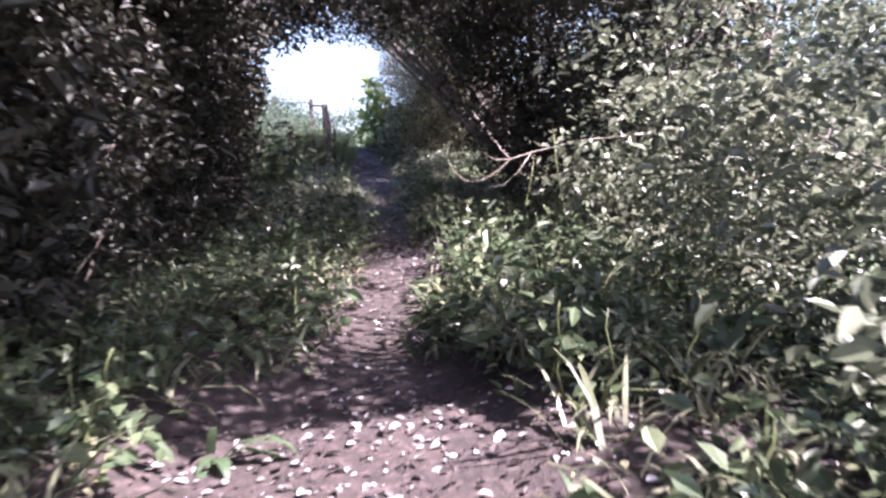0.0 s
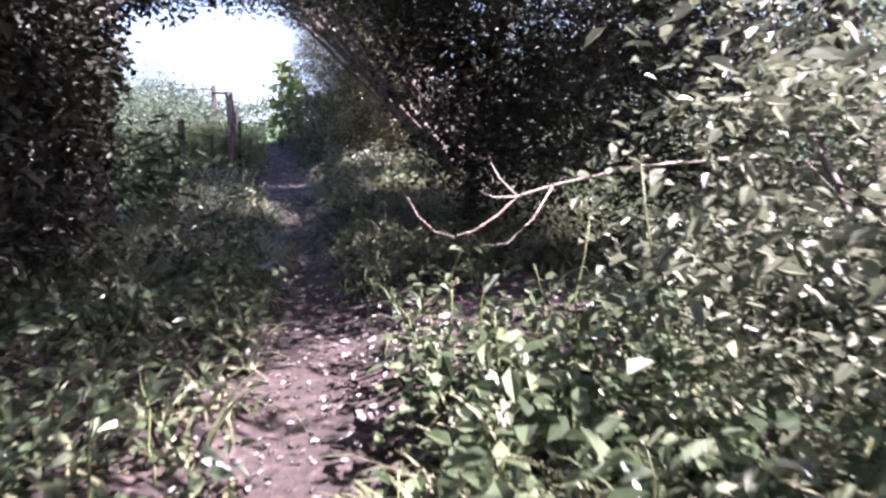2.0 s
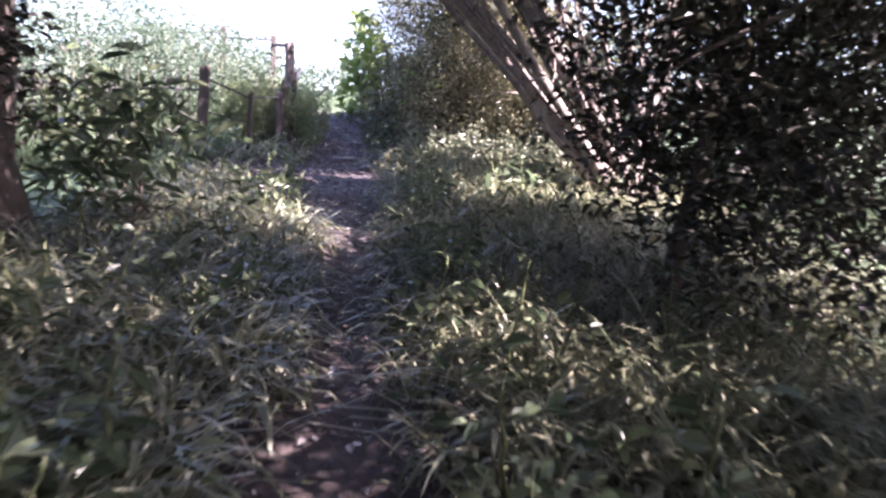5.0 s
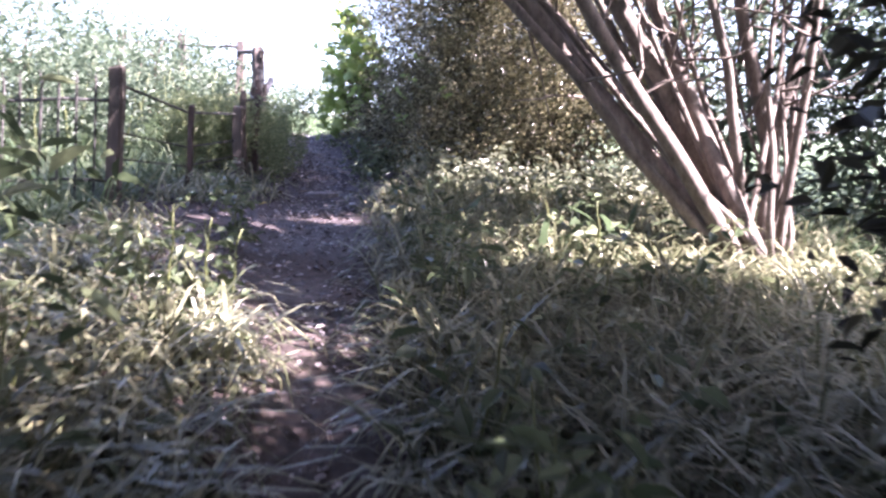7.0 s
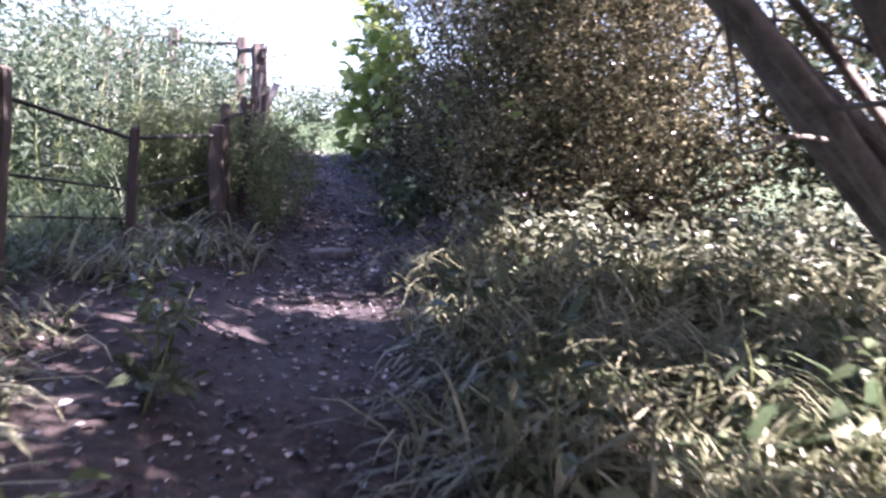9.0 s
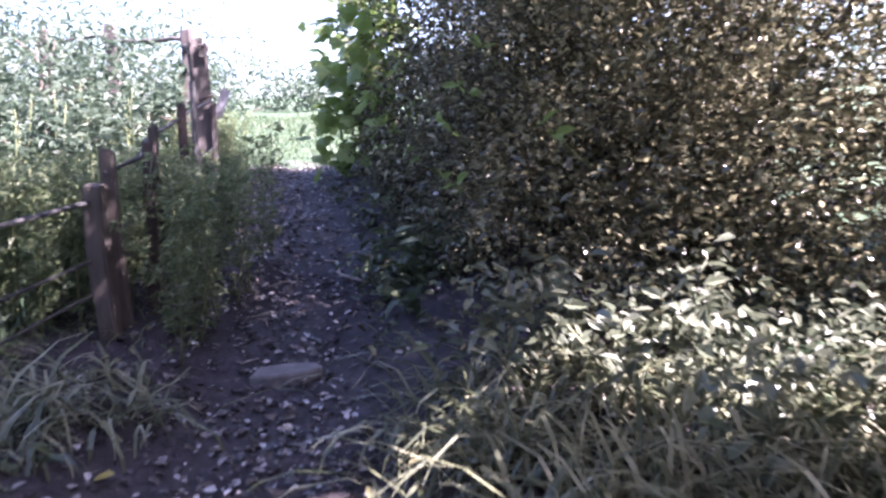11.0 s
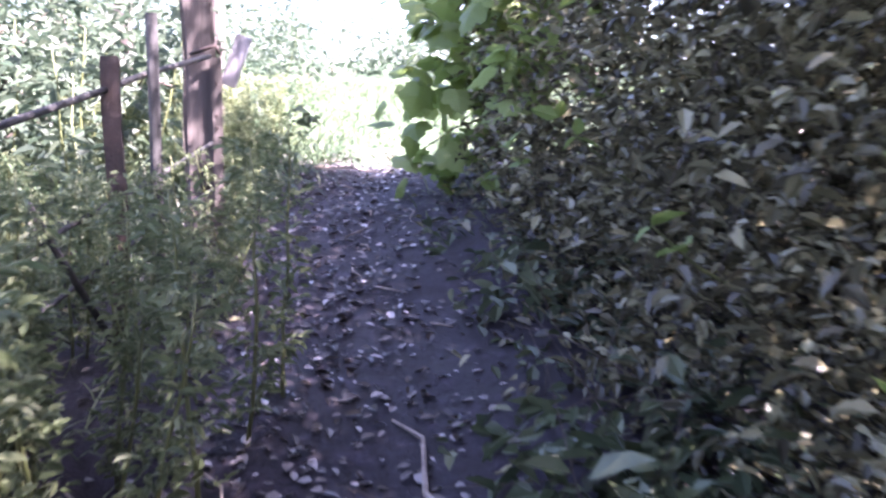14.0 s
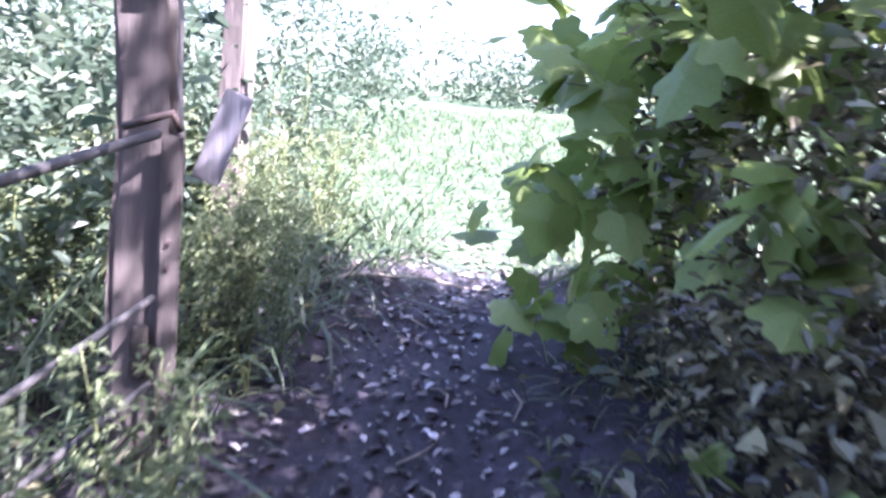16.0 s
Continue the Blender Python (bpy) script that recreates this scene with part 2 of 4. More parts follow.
# ---- lie of the land ----
PATH_Y = np.array([-40, -3, 0, 2, 5, 9, 12, 15.4, 18.3, 20, 22, 24.5, 26, 30, 60])
PATH_X = np.array([0, -0.2, -0.28, -0.35, -0.38, -0.52, -0.8, -1.15, -1.55, -1.85, -2.2, -2.9, -3.2, -3.9, -9])
LAND_Y = np.array([-2000, -30, -3, 0, 4, 6.6, 8.6, 12, 15.4, 18.3, 20, 22, 24.7, 26, 36, 60, 90, 3000])
LAND_Z = np.array([-4, -2.2, -0.2, 0.04, 0.40, 0.60, 0.76, 1.06, 1.38, 1.78, 2.0, 2.38, 2.9, 3.0, 4.0, 6.2, 6.8, 7.0])


def path_x(y):
    return np.interp(y, PATH_Y, PATH_X)


def half_width(y):
    return np.interp(y, [0, 3.5, 4.5, 9, 14.5, 16, 18.5, 20, 24, 26, 28], [0.8, 0.72, 0.24, 0.23, 0.26, 0.36, 0.42, 0.36, 0.36, 0.42, 0.0])


def bare_ground(x, y, k=1.0, grow=0.0):
    """Whether the earth there is trodden bare: the path, and the wider patch before the fence."""
    d, w = x - path_x(y), half_width(y) * k + grow
    return (d < w) & (d > -w - np.interp(y, [14.9, 15.9, 18.0, 19.3], [0, 0.75, 0.85, 0]))


def ripple(x, y):
    return (0.035 * np.sin(1.9 * x + 0.7 * y + 1) * np.sin(1.3 * y - 0.8 * x) + 0.018 * np.sin(5.1 * x + 2.0 * y) * np.sin(4.3 * y - 1.7 * x + 2)
            + 0.008 * np.sin(13 * x - 3 * y) * np.sin(11 * y + 4 * x))


def land(x, y):
    x, y = np.asarray(x, float), np.asarray(y, float)
    zs = [np.interp(y + k, LAND_Y, LAND_Z) for k in (-0.8, -0.4, 0, 0.4, 0.8)]
    d = np.abs(x - path_x(y))
    t = np.clip((d - half_width(y) * 0.8) / 0.55, 0, 1)
    rise = t * t * (3 - 2 * t)
    return sum(zs) / 5 + rise * np.interp(y, [-5, 18, 25, 28], [0.13, 0.13, 0.10, 0.0]) + ripple(x, y) * np.clip(40 / (np.abs(x) + np.abs(y) + 1), 0, 1)


def ground():
    far = [60, 80, 110, 150, 220, 330, 500, 800, 1300, 2000, 3000]
    fx = np.concatenate([-np.array(far[::-1]), np.arange(-56, -8, 3), np.arange(-7, 6, 0.11), np.arange(6, 58, 3), far])
    fy = np.concatenate([-np.array(far[::-1]), np.arange(-55, -4, 3), np.arange(-3, 30, 0.11), np.arange(30, 58, 1.5), far])
    X, Y = np.meshgrid(fx, fy)
    v = np.stack([X, Y, land(X, Y)], -1).reshape(-1, 3)
    i = (np.arange(len(fy) - 1)[:, None] * len(fx) + np.arange(len(fx) - 1)).ravel()[:, None]
    ob = mesh_object("ground", v, i + [0, 1, len(fx) + 1, len(fx)], M_GROUND, smooth=True)
    away = np.abs(v[:, 0] - path_x(v[:, 1]))
    turf = np.clip((away - 1.5) / 1.0, 0, 1)
    turf = np.maximum(turf, np.clip((v[:, 1] - 24.9) / 0.9, 0, 1))
    ob.data.attributes.new("turf", "FLOAT", "POINT").data.foreach_set("value", turf.astype(np.float32))
    tagged(ob, "dark trodden earth path through rising ground with pale field grass beyond", "ground", kind="structure")


ground()


# ---- foliage masses ----
def in_view_lane(p):
    """Where the lane stays open: over the path, under the arch of the boughs."""
    x, y, z = p[:, 0], p[:, 1], p[:, 2]
    left = np.interp(y, [-5, 0, 5, 9, 11.6, 13.5, 15], [-0.95, -1.05, -1.45, -2.0, -2.35, -3.0, -3.6])
    right = np.interp(y, [-5, 0, 4, 7, 9, 12, 14, 18, 20, 22, 24, 26], [0.9, 0.75, 0.6, 0.75, 0.9, 0.1, 0.0, -0.3, -1.0, -1.5, -2.2, -2.6])
    top = np.interp(y, [-5, 0, 5, 9, 13.5, 15, 18, 22.5, 23], [2.4, 2.4, 2.75, 3.1, 3.72, 4.02, 4.52, 5.3, 30])
    bough = (x > -0.45) & (y > 10.4) & (y < 12.9) & (z > 2.85)
    return (x > left) & (x < right) & (z < top) & ~bough


# gaps in the roof of leaves through which the sun reaches the ground: centre and half size on the ground
SUN_GAPS = [(1.5, 16.4, 0.8, 0.42), (0.7, 16.9, 0.6, 0.3), (0.9, 16.2, 0.75, 0.42), (0.3, 16.35, 0.65, 0.38), (-0.2, 16.8, 0.5, 0.34), (-0.6, 17.3, 0.35, 0.25), (-1.0, 17.9, 0.3, 0.2), (-1.4, 18.4, 0.34, 0.2), (-2.0, 17.75, 0.25, 0.17), (0.2, 19.2, 0.8, 0.35), (1.2, 18.8, 0.7, 0.4),
            (-0.2, 3.1, 0.8, 0.6), (-0.25, 5.5, 0.4, 0.16), (-0.2, 6.4, 0.4, 0.2), (-0.35, 7.4, 0.45, 0.35), (-0.2, 8.3, 0.35, 0.13), (0.7, 6.6, 0.65, 0.7), (1.7, 5.3, 1.1, 1.2), (1.1, 8.6, 0.5, 0.15), (-1.3, 3.0, 0.35, 0.3), (-0.5, 19.5, 0.5, 0.25)]


def in_sun_gap(p):
    """Whether a leaf high up stands in the sun's way to one of the gaps' places on the ground."""
    g = np.interp(p[:, 1], LAND_Y, LAND_Z)
    for k in range(2):
        t = (p[:, 2] - g) / sun_dir[2]
        x, y = p[:, 0] - sun_dir[0] * t, p[:, 1] - sun_dir[1] * t
        g = np.interp(y, LAND_Y, LAND_Z)
    uneven = 1 + 0.35 * np.sin(6.1 * x + 2.0 * y) * np.sin(5.3 * y - 1.7 * x + 1.0)
    hit = np.zeros(len(p), bool)
    for cx, cy, rx, ry in SUN_GAPS:
        hit |= ((x - cx) / rx) ** 2 + ((y - cy) / ry) ** 2 < uneven
    return hit & (p[:, 2] > g + 1.6)


def clumps(blobs, count, sigma, per, shell=0.45, rng=RNG, keep_lane=True):
    """Leaf places: bunches round points of the blobs, which are (centre, radii)."""
    vol = np.array([np.prod(r) ** 0.8 for c, r in blobs])
    which = rng.choice(len(blobs), count, p=vol / vol.sum())
    d = rng.normal(0, 1, (count, 3))
    d /= np.linalg.norm(d, axis=1, keepdims=True)
    rad = rng.uniform(shell, 1, count) ** 0.7
    c = np.array([blobs[k][0] for k in which]) + d * rad[:, None] * np.array([blobs[k][1] for k in which])
    if keep_lane:
        c = c[~in_view_lane(c)]
    p = (c[:, None] + rng.normal(0, sigma, (len(c), per, 3)) * [1, 1, 0.7]).reshape(-1, 3)
    p = p[p[:, 2] > land(p[:, 0], p[:, 1]) + 0.03]
    if keep_lane:
        p = p[~in_view_lane(p)]
    p = p[~in_sun_gap(p)]
    return p, c


def with_inner(v, f, blobs, n, leaf=0.12):
    """Fills the inside of a crown with added larger leaves that block light."""
    if not n:
        return v, f
    p, c = clumps([(b, tuple(0.66 * k for k in r)) for b, r in blobs], n, 0.1, 3, 0.0)
    v2, f2 = leaf_mesh(p, leaf, 0.7)
    return np.concatenate([v, v2]), np.concatenate([f, f2 + len(v)])


def bush(name, label, base, blobs, count, sigma, per, leaf, mat, category="bush", shell=0.45, width=0.5, stems=9, thick=0.03, bark=None, up=0.6, inner=0, keep_lane=True, far_side=None, inner_leaf=0.12):
    base = (base[0], base[1], float(land(base[0], base[1])))
    root = empty(name, base)
    p, c = clumps(blobs, count, sigma, per, shell, keep_lane=keep_lane)
    if far_side:
        thin = (p[:, 0] < far_side[0]) & (p[:, 1] < far_side[1]) | (RNG.random(len(p)) < 0.15)
        p = p[thin]
    v, f = leaf_mesh(p, leaf, width, up=up)
    v, f = with_inner(v, f, blobs, inner, inner_leaf)
    tagged(mesh_object("crown", v, f, mat, root), kind="stuff")
    for k in range(stems):
        end = c[RNG.integers(len(c))]
        foot = (base[0] + RNG.normal(0, 0.15), base[1] + RNG.normal(0, 0.15), base[2] - 0.08)
        pts = wander(foot, end, 7, 0.05)
        lines = [(pts, np.linspace(thick, thick * 0.25, 7))]
        for j in (3, 4, 5):
            tip = np.array(pts[j]) + RNG.normal(0, 0.35, 3) + [0, 0, 0.2]
            lines.append((wander(pts[j], tip, 4, 0.03), np.linspace(thick * 0.35, thick * 0.12, 4)))
        vs, fs = tubes(lines, 5)
        mesh_object("stem", vs, fs, bark or M_BARK, root, smooth=True)
    return tagged(root, label, category)


def tree(name, label, base, lean_to, radius, blobs, count, sigma, per, leaf, mat, limbs=8, bark=None, width=0.5, shell=0.3, inner=0):
    b = np.array([base[0], base[1], float(land(base[0], base[1])) - 0.1])
    root = empty(name, b)
    trunk = wander(b, lean_to, 9, 0.05)
    rad = np.linspace(radius, radius * 0.45, 9)
    rad[0] *= 1.35
    vs, fs = tubes([(trunk, rad)], 12)
    mesh_object("trunk", vs, fs, bark or M_BARK, root, smooth=True)
    p, c = clumps(blobs, count, sigma, per, shell)
    for k in range(limbs):
        a = trunk[RNG.integers(4, 9)]
        e = c[RNG.integers(len(c))]
        pts = wander(a, e, 7, 0.08)
        twigs = [(pts, np.linspace(radius * 0.35, 0.012, 7))]
        for j in (2, 3, 4, 5):
            tip = np.array(pts[j]) + RNG.normal(0, 0.45, 3)
            twigs.append((wander(pts[j], tip, 4, 0.03), np.linspace(0.02, 0.006, 4)))
        vs, fs = tubes(twigs, 6)
        mesh_object("limb", vs, fs, bark or M_BARK, root, smooth=True)
    v, f = leaf_mesh(p, leaf, width)
    v, f = with_inner(v, f, blobs, inner)
    tagged(mesh_object("crown", v, f, mat, root), kind="stuff")
    return tagged(root, label, category="tree")


# boughs that arch over the first stretch, with unseen blobs added to block sun
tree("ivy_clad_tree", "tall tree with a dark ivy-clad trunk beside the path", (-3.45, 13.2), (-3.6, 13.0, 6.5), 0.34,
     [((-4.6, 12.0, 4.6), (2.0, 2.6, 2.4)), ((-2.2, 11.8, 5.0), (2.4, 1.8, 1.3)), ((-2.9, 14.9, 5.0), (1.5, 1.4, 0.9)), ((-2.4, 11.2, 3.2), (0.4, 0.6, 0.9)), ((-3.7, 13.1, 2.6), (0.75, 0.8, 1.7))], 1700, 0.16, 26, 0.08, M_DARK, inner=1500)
tree("overhanging_tree", "tree with boughs arching over the path, leaves darkened for shade", (-3.6, 6.2), (-2.8, 6.6, 5.0), 0.2,
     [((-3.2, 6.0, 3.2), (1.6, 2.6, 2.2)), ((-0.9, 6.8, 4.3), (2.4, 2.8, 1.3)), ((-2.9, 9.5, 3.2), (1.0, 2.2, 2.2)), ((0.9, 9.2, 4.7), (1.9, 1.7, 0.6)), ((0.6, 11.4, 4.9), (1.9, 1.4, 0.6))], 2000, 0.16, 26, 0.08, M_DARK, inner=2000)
tree("overhanging_tree", "tree with boughs arching over the path, leaves darkened for shade", (-3.2, 0.4), (-2.4, 0.8, 4.6), 0.18,
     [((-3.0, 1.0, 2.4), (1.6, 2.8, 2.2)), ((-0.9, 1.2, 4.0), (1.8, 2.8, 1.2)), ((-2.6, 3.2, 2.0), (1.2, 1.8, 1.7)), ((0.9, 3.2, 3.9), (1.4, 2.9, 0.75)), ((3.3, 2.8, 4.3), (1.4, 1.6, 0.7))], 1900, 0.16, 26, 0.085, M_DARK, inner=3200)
tree("shade_tree", "tree leaning over the path on the sunny side, leaves darkened for shade", (0.95, 12.25), (1.6, 12.6, 5.2), 0.06,
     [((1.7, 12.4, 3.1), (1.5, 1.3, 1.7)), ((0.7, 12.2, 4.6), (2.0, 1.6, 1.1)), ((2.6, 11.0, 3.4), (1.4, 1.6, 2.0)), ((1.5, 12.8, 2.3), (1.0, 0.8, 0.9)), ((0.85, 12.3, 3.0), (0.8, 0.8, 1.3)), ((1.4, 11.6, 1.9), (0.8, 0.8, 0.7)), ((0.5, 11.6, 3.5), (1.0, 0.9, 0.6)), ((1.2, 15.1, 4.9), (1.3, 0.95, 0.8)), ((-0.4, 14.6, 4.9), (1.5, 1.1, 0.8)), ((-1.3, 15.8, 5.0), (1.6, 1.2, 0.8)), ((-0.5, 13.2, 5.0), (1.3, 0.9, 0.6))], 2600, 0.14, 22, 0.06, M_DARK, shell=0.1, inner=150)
tree("shade_tree", "tree standing behind the hedge, leaves darkened for shade", (4.0, 9.4), (3.0, 9.4, 5.5), 0.16,
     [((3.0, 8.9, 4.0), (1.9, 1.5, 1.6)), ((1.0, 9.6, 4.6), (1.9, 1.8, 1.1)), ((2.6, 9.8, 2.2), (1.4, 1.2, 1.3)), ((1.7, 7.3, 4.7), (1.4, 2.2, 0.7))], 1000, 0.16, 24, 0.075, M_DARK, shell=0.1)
# this tree is out of view, added only to shade the grass and path
tree("shade_tree", "unseen tree added behind the grassy bank to cast shade", (5.2, 13.6), (4.4, 13.6, 5.0), 0.16,
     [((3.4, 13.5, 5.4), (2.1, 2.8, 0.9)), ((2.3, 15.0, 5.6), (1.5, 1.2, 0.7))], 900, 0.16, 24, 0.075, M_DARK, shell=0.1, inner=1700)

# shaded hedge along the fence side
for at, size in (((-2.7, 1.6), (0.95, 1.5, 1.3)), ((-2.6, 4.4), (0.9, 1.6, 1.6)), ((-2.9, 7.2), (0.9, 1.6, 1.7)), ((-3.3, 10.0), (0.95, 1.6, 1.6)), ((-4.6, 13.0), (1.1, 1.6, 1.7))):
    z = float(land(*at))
    bush("hedge_bush", "dense shaded hedge bush under the trees, leaf colour darkened for shade", at, [((at[0], at[1], z + 0.9 + size[2] * 0.3), size)], 520, 0.14, 24, 0.08, M_DARK, stems=6, shell=0.5, inner=350)

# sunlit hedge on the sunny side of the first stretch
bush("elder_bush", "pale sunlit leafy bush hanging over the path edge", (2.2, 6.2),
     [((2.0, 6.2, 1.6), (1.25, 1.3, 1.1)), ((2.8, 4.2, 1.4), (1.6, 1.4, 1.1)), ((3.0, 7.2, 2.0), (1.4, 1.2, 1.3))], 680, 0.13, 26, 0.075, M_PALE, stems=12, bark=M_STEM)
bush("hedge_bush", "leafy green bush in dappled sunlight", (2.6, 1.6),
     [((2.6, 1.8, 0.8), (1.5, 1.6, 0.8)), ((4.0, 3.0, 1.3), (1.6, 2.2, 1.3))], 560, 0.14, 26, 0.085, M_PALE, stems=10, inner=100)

# shrub before the railing
bush("laurel_shrub", "dark shrub with long narrow leaves before the railing", (-2.5, 13.9),
     [((-2.6, 13.9, 2.0), (0.75, 0.7, 0.65)), ((-3.2, 14.6, 2.0), (0.7, 0.7, 0.7))], 56, 0.13, 14, 0.15, M_HERB, width=0.3, stems=9, thick=0.014, shell=0.2, keep_lane=False)

# big evergreen beside the upper path
# blobs at z 5.6 and 5.7: added out of view, shading the fence
bush("holly_bush", "large dense dark evergreen bush with small glossy leaves", (0.9, 22.2),
     [((0.7, 21.6, 3.2), (2.0, 1.9, 1.5)), ((-0.2, 23.5, 3.9), (2.2, 1.6, 1.7)), ((0.7, 22.4, 5.4), (2.6, 2.3, 1.9)), ((-0.3, 21.4, 4.4), (1.3, 1.5, 1.4)),
      ((1.8, 20.6, 3.4), (1.6, 1.4, 1.6)), ((0.3, 20.8, 2.6), (1.4, 1.1, 0.8)), ((-0.9, 22.9, 3.1), (1.1, 1.3, 0.8)), ((-0.4, 21.9, 2.8), (1.1, 1.1, 0.7)), ((-0.5, 20.6, 5.6), (1.2, 1.0, 0.9)), ((-1.0, 23.6, 3.1), (1.1, 1.1, 0.85)), ((-0.9, 22.6, 2.7), (0.8, 1.0, 0.6)), ((-0.9, 19.7, 5.7), (1.2, 1.0, 0.8))],
     10500, 0.11, 22, 0.04, M_HOLLY, shell=0.74, stems=16, thick=0.045, inner=12000, inner_leaf=0.055, far_side=(1.3, 26.0))

# sunlit brambles at the foot of the evergreen
bush("bramble", "low sunlit bramble at the foot of the evergreen bush", (0.4, 19.2),
     [((0.4, 19.2, 2.15), (1.0, 0.7, 0.4)), ((-0.3, 19.7, 2.15), (0.6, 0.5, 0.3)), ((1.4, 18.9, 2.2), (0.9, 0.7, 0.5)), ((-0.65, 19.5, 2.3), (0.4, 0.35, 0.3))], 240, 0.1, 22, 0.065, M_PALE, stems=9, thick=0.008, shell=0.2, keep_lane=False)
bush("bramble", "low bramble with toothed green leaves beside the path", (-1.35, 21.6),
     [((-1.2, 21.2, 2.4), (0.4, 0.7, 0.25)), ((-1.5, 22.4, 2.6), (0.35, 0.6, 0.25))], 60, 0.09, 18, 0.08, M_HERB, stems=9, thick=0.006, shell=0.1, keep_lane=False)

# thicket past the fence and behind the hazel
for at, size in (((-6.2, 21.5), (1.7, 1.6, 1.1)), ((-5.4, 24.6), (1.6, 1.7, 0.9)), ((-7.8, 25.5), (2.0, 2.2, 2.3)), ((-9.5, 20.5), (2.4, 2.4, 2.6)),
                 ((-7.0, 30.0), (2.4, 2.4, 1.5)), ((-12.0, 27.5), (3.0, 3.0, 3.4)), ((-7.2, 17.5), (1.6, 1.6, 1.6))):
    z = float(land(*at))
    bush("thicket_bush", "bright hazy green bush growing beyond the fence", at,
         [((at[0], at[1], z + size[2] * 0.7), size), ((at[0] + 0.8, at[1] - 0.5, z + size[2] * 0.4), tuple(s * 0.6 for s in size))], 420, 0.17, 18, 0.075, M_FAR, stems=7)
for at, size in (((4.6, 17.6), (1.4, 1.8, 2.6)), ((6.6, 16.0), (1.8, 2.2, 3.0)), ((5.6, 20.8), (1.8, 2.0, 2.4)), ((6.2, 13.6), (1.6, 2.0, 1.9)), ((6.4, 8.4), (1.6, 2.4, 2.1)), ((6.4, 3.6), (1.6, 2.4, 2.3)), ((9.0, 18.0), (2.0, 3.0, 2.4)), ((9.5, 11.0), (2.0, 3.5, 2.2)), ((9.5, 4.0), (2.0, 3.5, 2.2)), ((2.7, 20.3), (1.4, 1.4, 2.2)), ((3.9, 18.9), (1.2, 1.2, 2.0))):
    z = float(land(*at))
    bush("thicket_bush", "sunlit green bush behind the leaning hazel stems", at, [((at[0], at[1], z + size[2] * 0.8), size)], 240, 0.2, 18, 0.10, M_FAR, stems=8, shell=0.3)
for at, size in (((-1.5, 38.0), (2.0, 1.2, 0.8)), ((-4.5, 39.5), (2.2, 1.4, 0.9)), ((-8.0, 41.0), (2.5, 1.6, 1.1)), ((2.5, 39.0), (2.4, 1.6, 1.2)), ((-14.0, 44.0), (4, 2, 1.8)), ((7.0, 40.0), (3, 2, 2.0))):
    z = float(land(*at))
    bush("field_bush", "low pale green bush standing in the bright field", at, [((at[0], at[1], z + size[2] * 0.5), size)], 130, 0.2, 18, 0.14, M_FAR, stems=5)


# ---- hazel with leaning stems ----
def hazel():
    base = (1.75, 16.75, float(land(1.75, 16.75)))
    root = empty("hazel_tree", base)
    spread = [(-2.45, 0.1, 3.6, 0.085), (-2.3, 0.5, 3.7, 0.07), (-2.6, -0.4, 3.2, 0.05), (-1.7, -0.3, 3.9, 0.08), (-2.2, 1.0, 3.0, 0.045), (-1.2, 0.6, 4.0, 0.06),
              (-0.4, 0.2, 4.2, 0.06), (0.5, 0.5, 4.2, 0.055), (-2.0, -0.9, 3.6, 0.06), (-2.2, 0.7, 2.7, 0.035), (0.1, -0.5, 4.1, 0.04), (-2.4, -0.6, 3.1, 0.03), (-1.5, 0.9, 3.9, 0.05), (-2.1, 0.9, 3.3, 0.03), (-0.9, -0.6, 4.2, 0.045), (-2.0, 0.2, 4.2, 0.04)]
    spread += [(RNG.uniform(-1.8, 0.7), RNG.uniform(-0.3, 1.0), RNG.uniform(3.5, 4.1), RNG.uniform(0.014, 0.03)) for k in range(14)]
    for dx, dy, dz, r in spread:
        foot = (base[0] + RNG.normal(0, 0.14), base[1] + RNG.normal(0, 0.2), base[2] - 0.1)
        r *= 1.1 if r > 0.055 else 0.9
        pts = wander(foot, (base[0] + dx * 1.4, base[1] + dy, base[2] + max(dz, 3.5)), 10, 0.03)
        twigs = [(pts, np.linspace(r, r * 0.45, 10))]
        for j in range(3, 10):
            tip = np.array(pts[j]) + RNG.normal(0, 0.4, 3) + [0.1, 0, 0.25]
            twigs.append((wander(pts[j], tip, 5, 0.03), np.linspace(0.012, 0.004, 5)))
        vs, fs = tubes(twigs, 8)
        mesh_object("stem", vs, fs, M_STEM, root, smooth=True)
    # the last three crown blobs and inner leaves: unseen, added to block the sun
    p, c = clumps([((-0.8, 17.6, 5.4), (1.6, 1.5, 0.8)), ((1.2, 18.2, 6.2), (1.6, 1.4, 0.9)), ((1.0, 16.3, 4.75), (1.2, 1.0, 0.7)), ((0.5, 19.0, 5.3), (1.4, 1.0, 0.7)), ((3.0, 17.4, 5.7), (1.5, 1.3, 0.8))], 520, 0.16, 22, 0.2)
    v, f = leaf_mesh(p, 0.075, 0.7)
    v, f = with_inner(v, f, [((0.9, 16.4, 4.9), (1.6, 1.7, 0.9)), ((0.5, 18.8, 5.5), (1.9, 1.5, 1.0)), ((-0.4, 17.6, 5.6), (1.6, 1.6, 0.9)), ((3.0, 17.4, 5.7), (2.0, 1.8, 1.0))], 5200)
    tagged(mesh_object("crown", v, f, M_PALE, root), kind="stuff")
    tagged(root, "old hazel with many bare stems leaning over the path", "tree")


hazel()


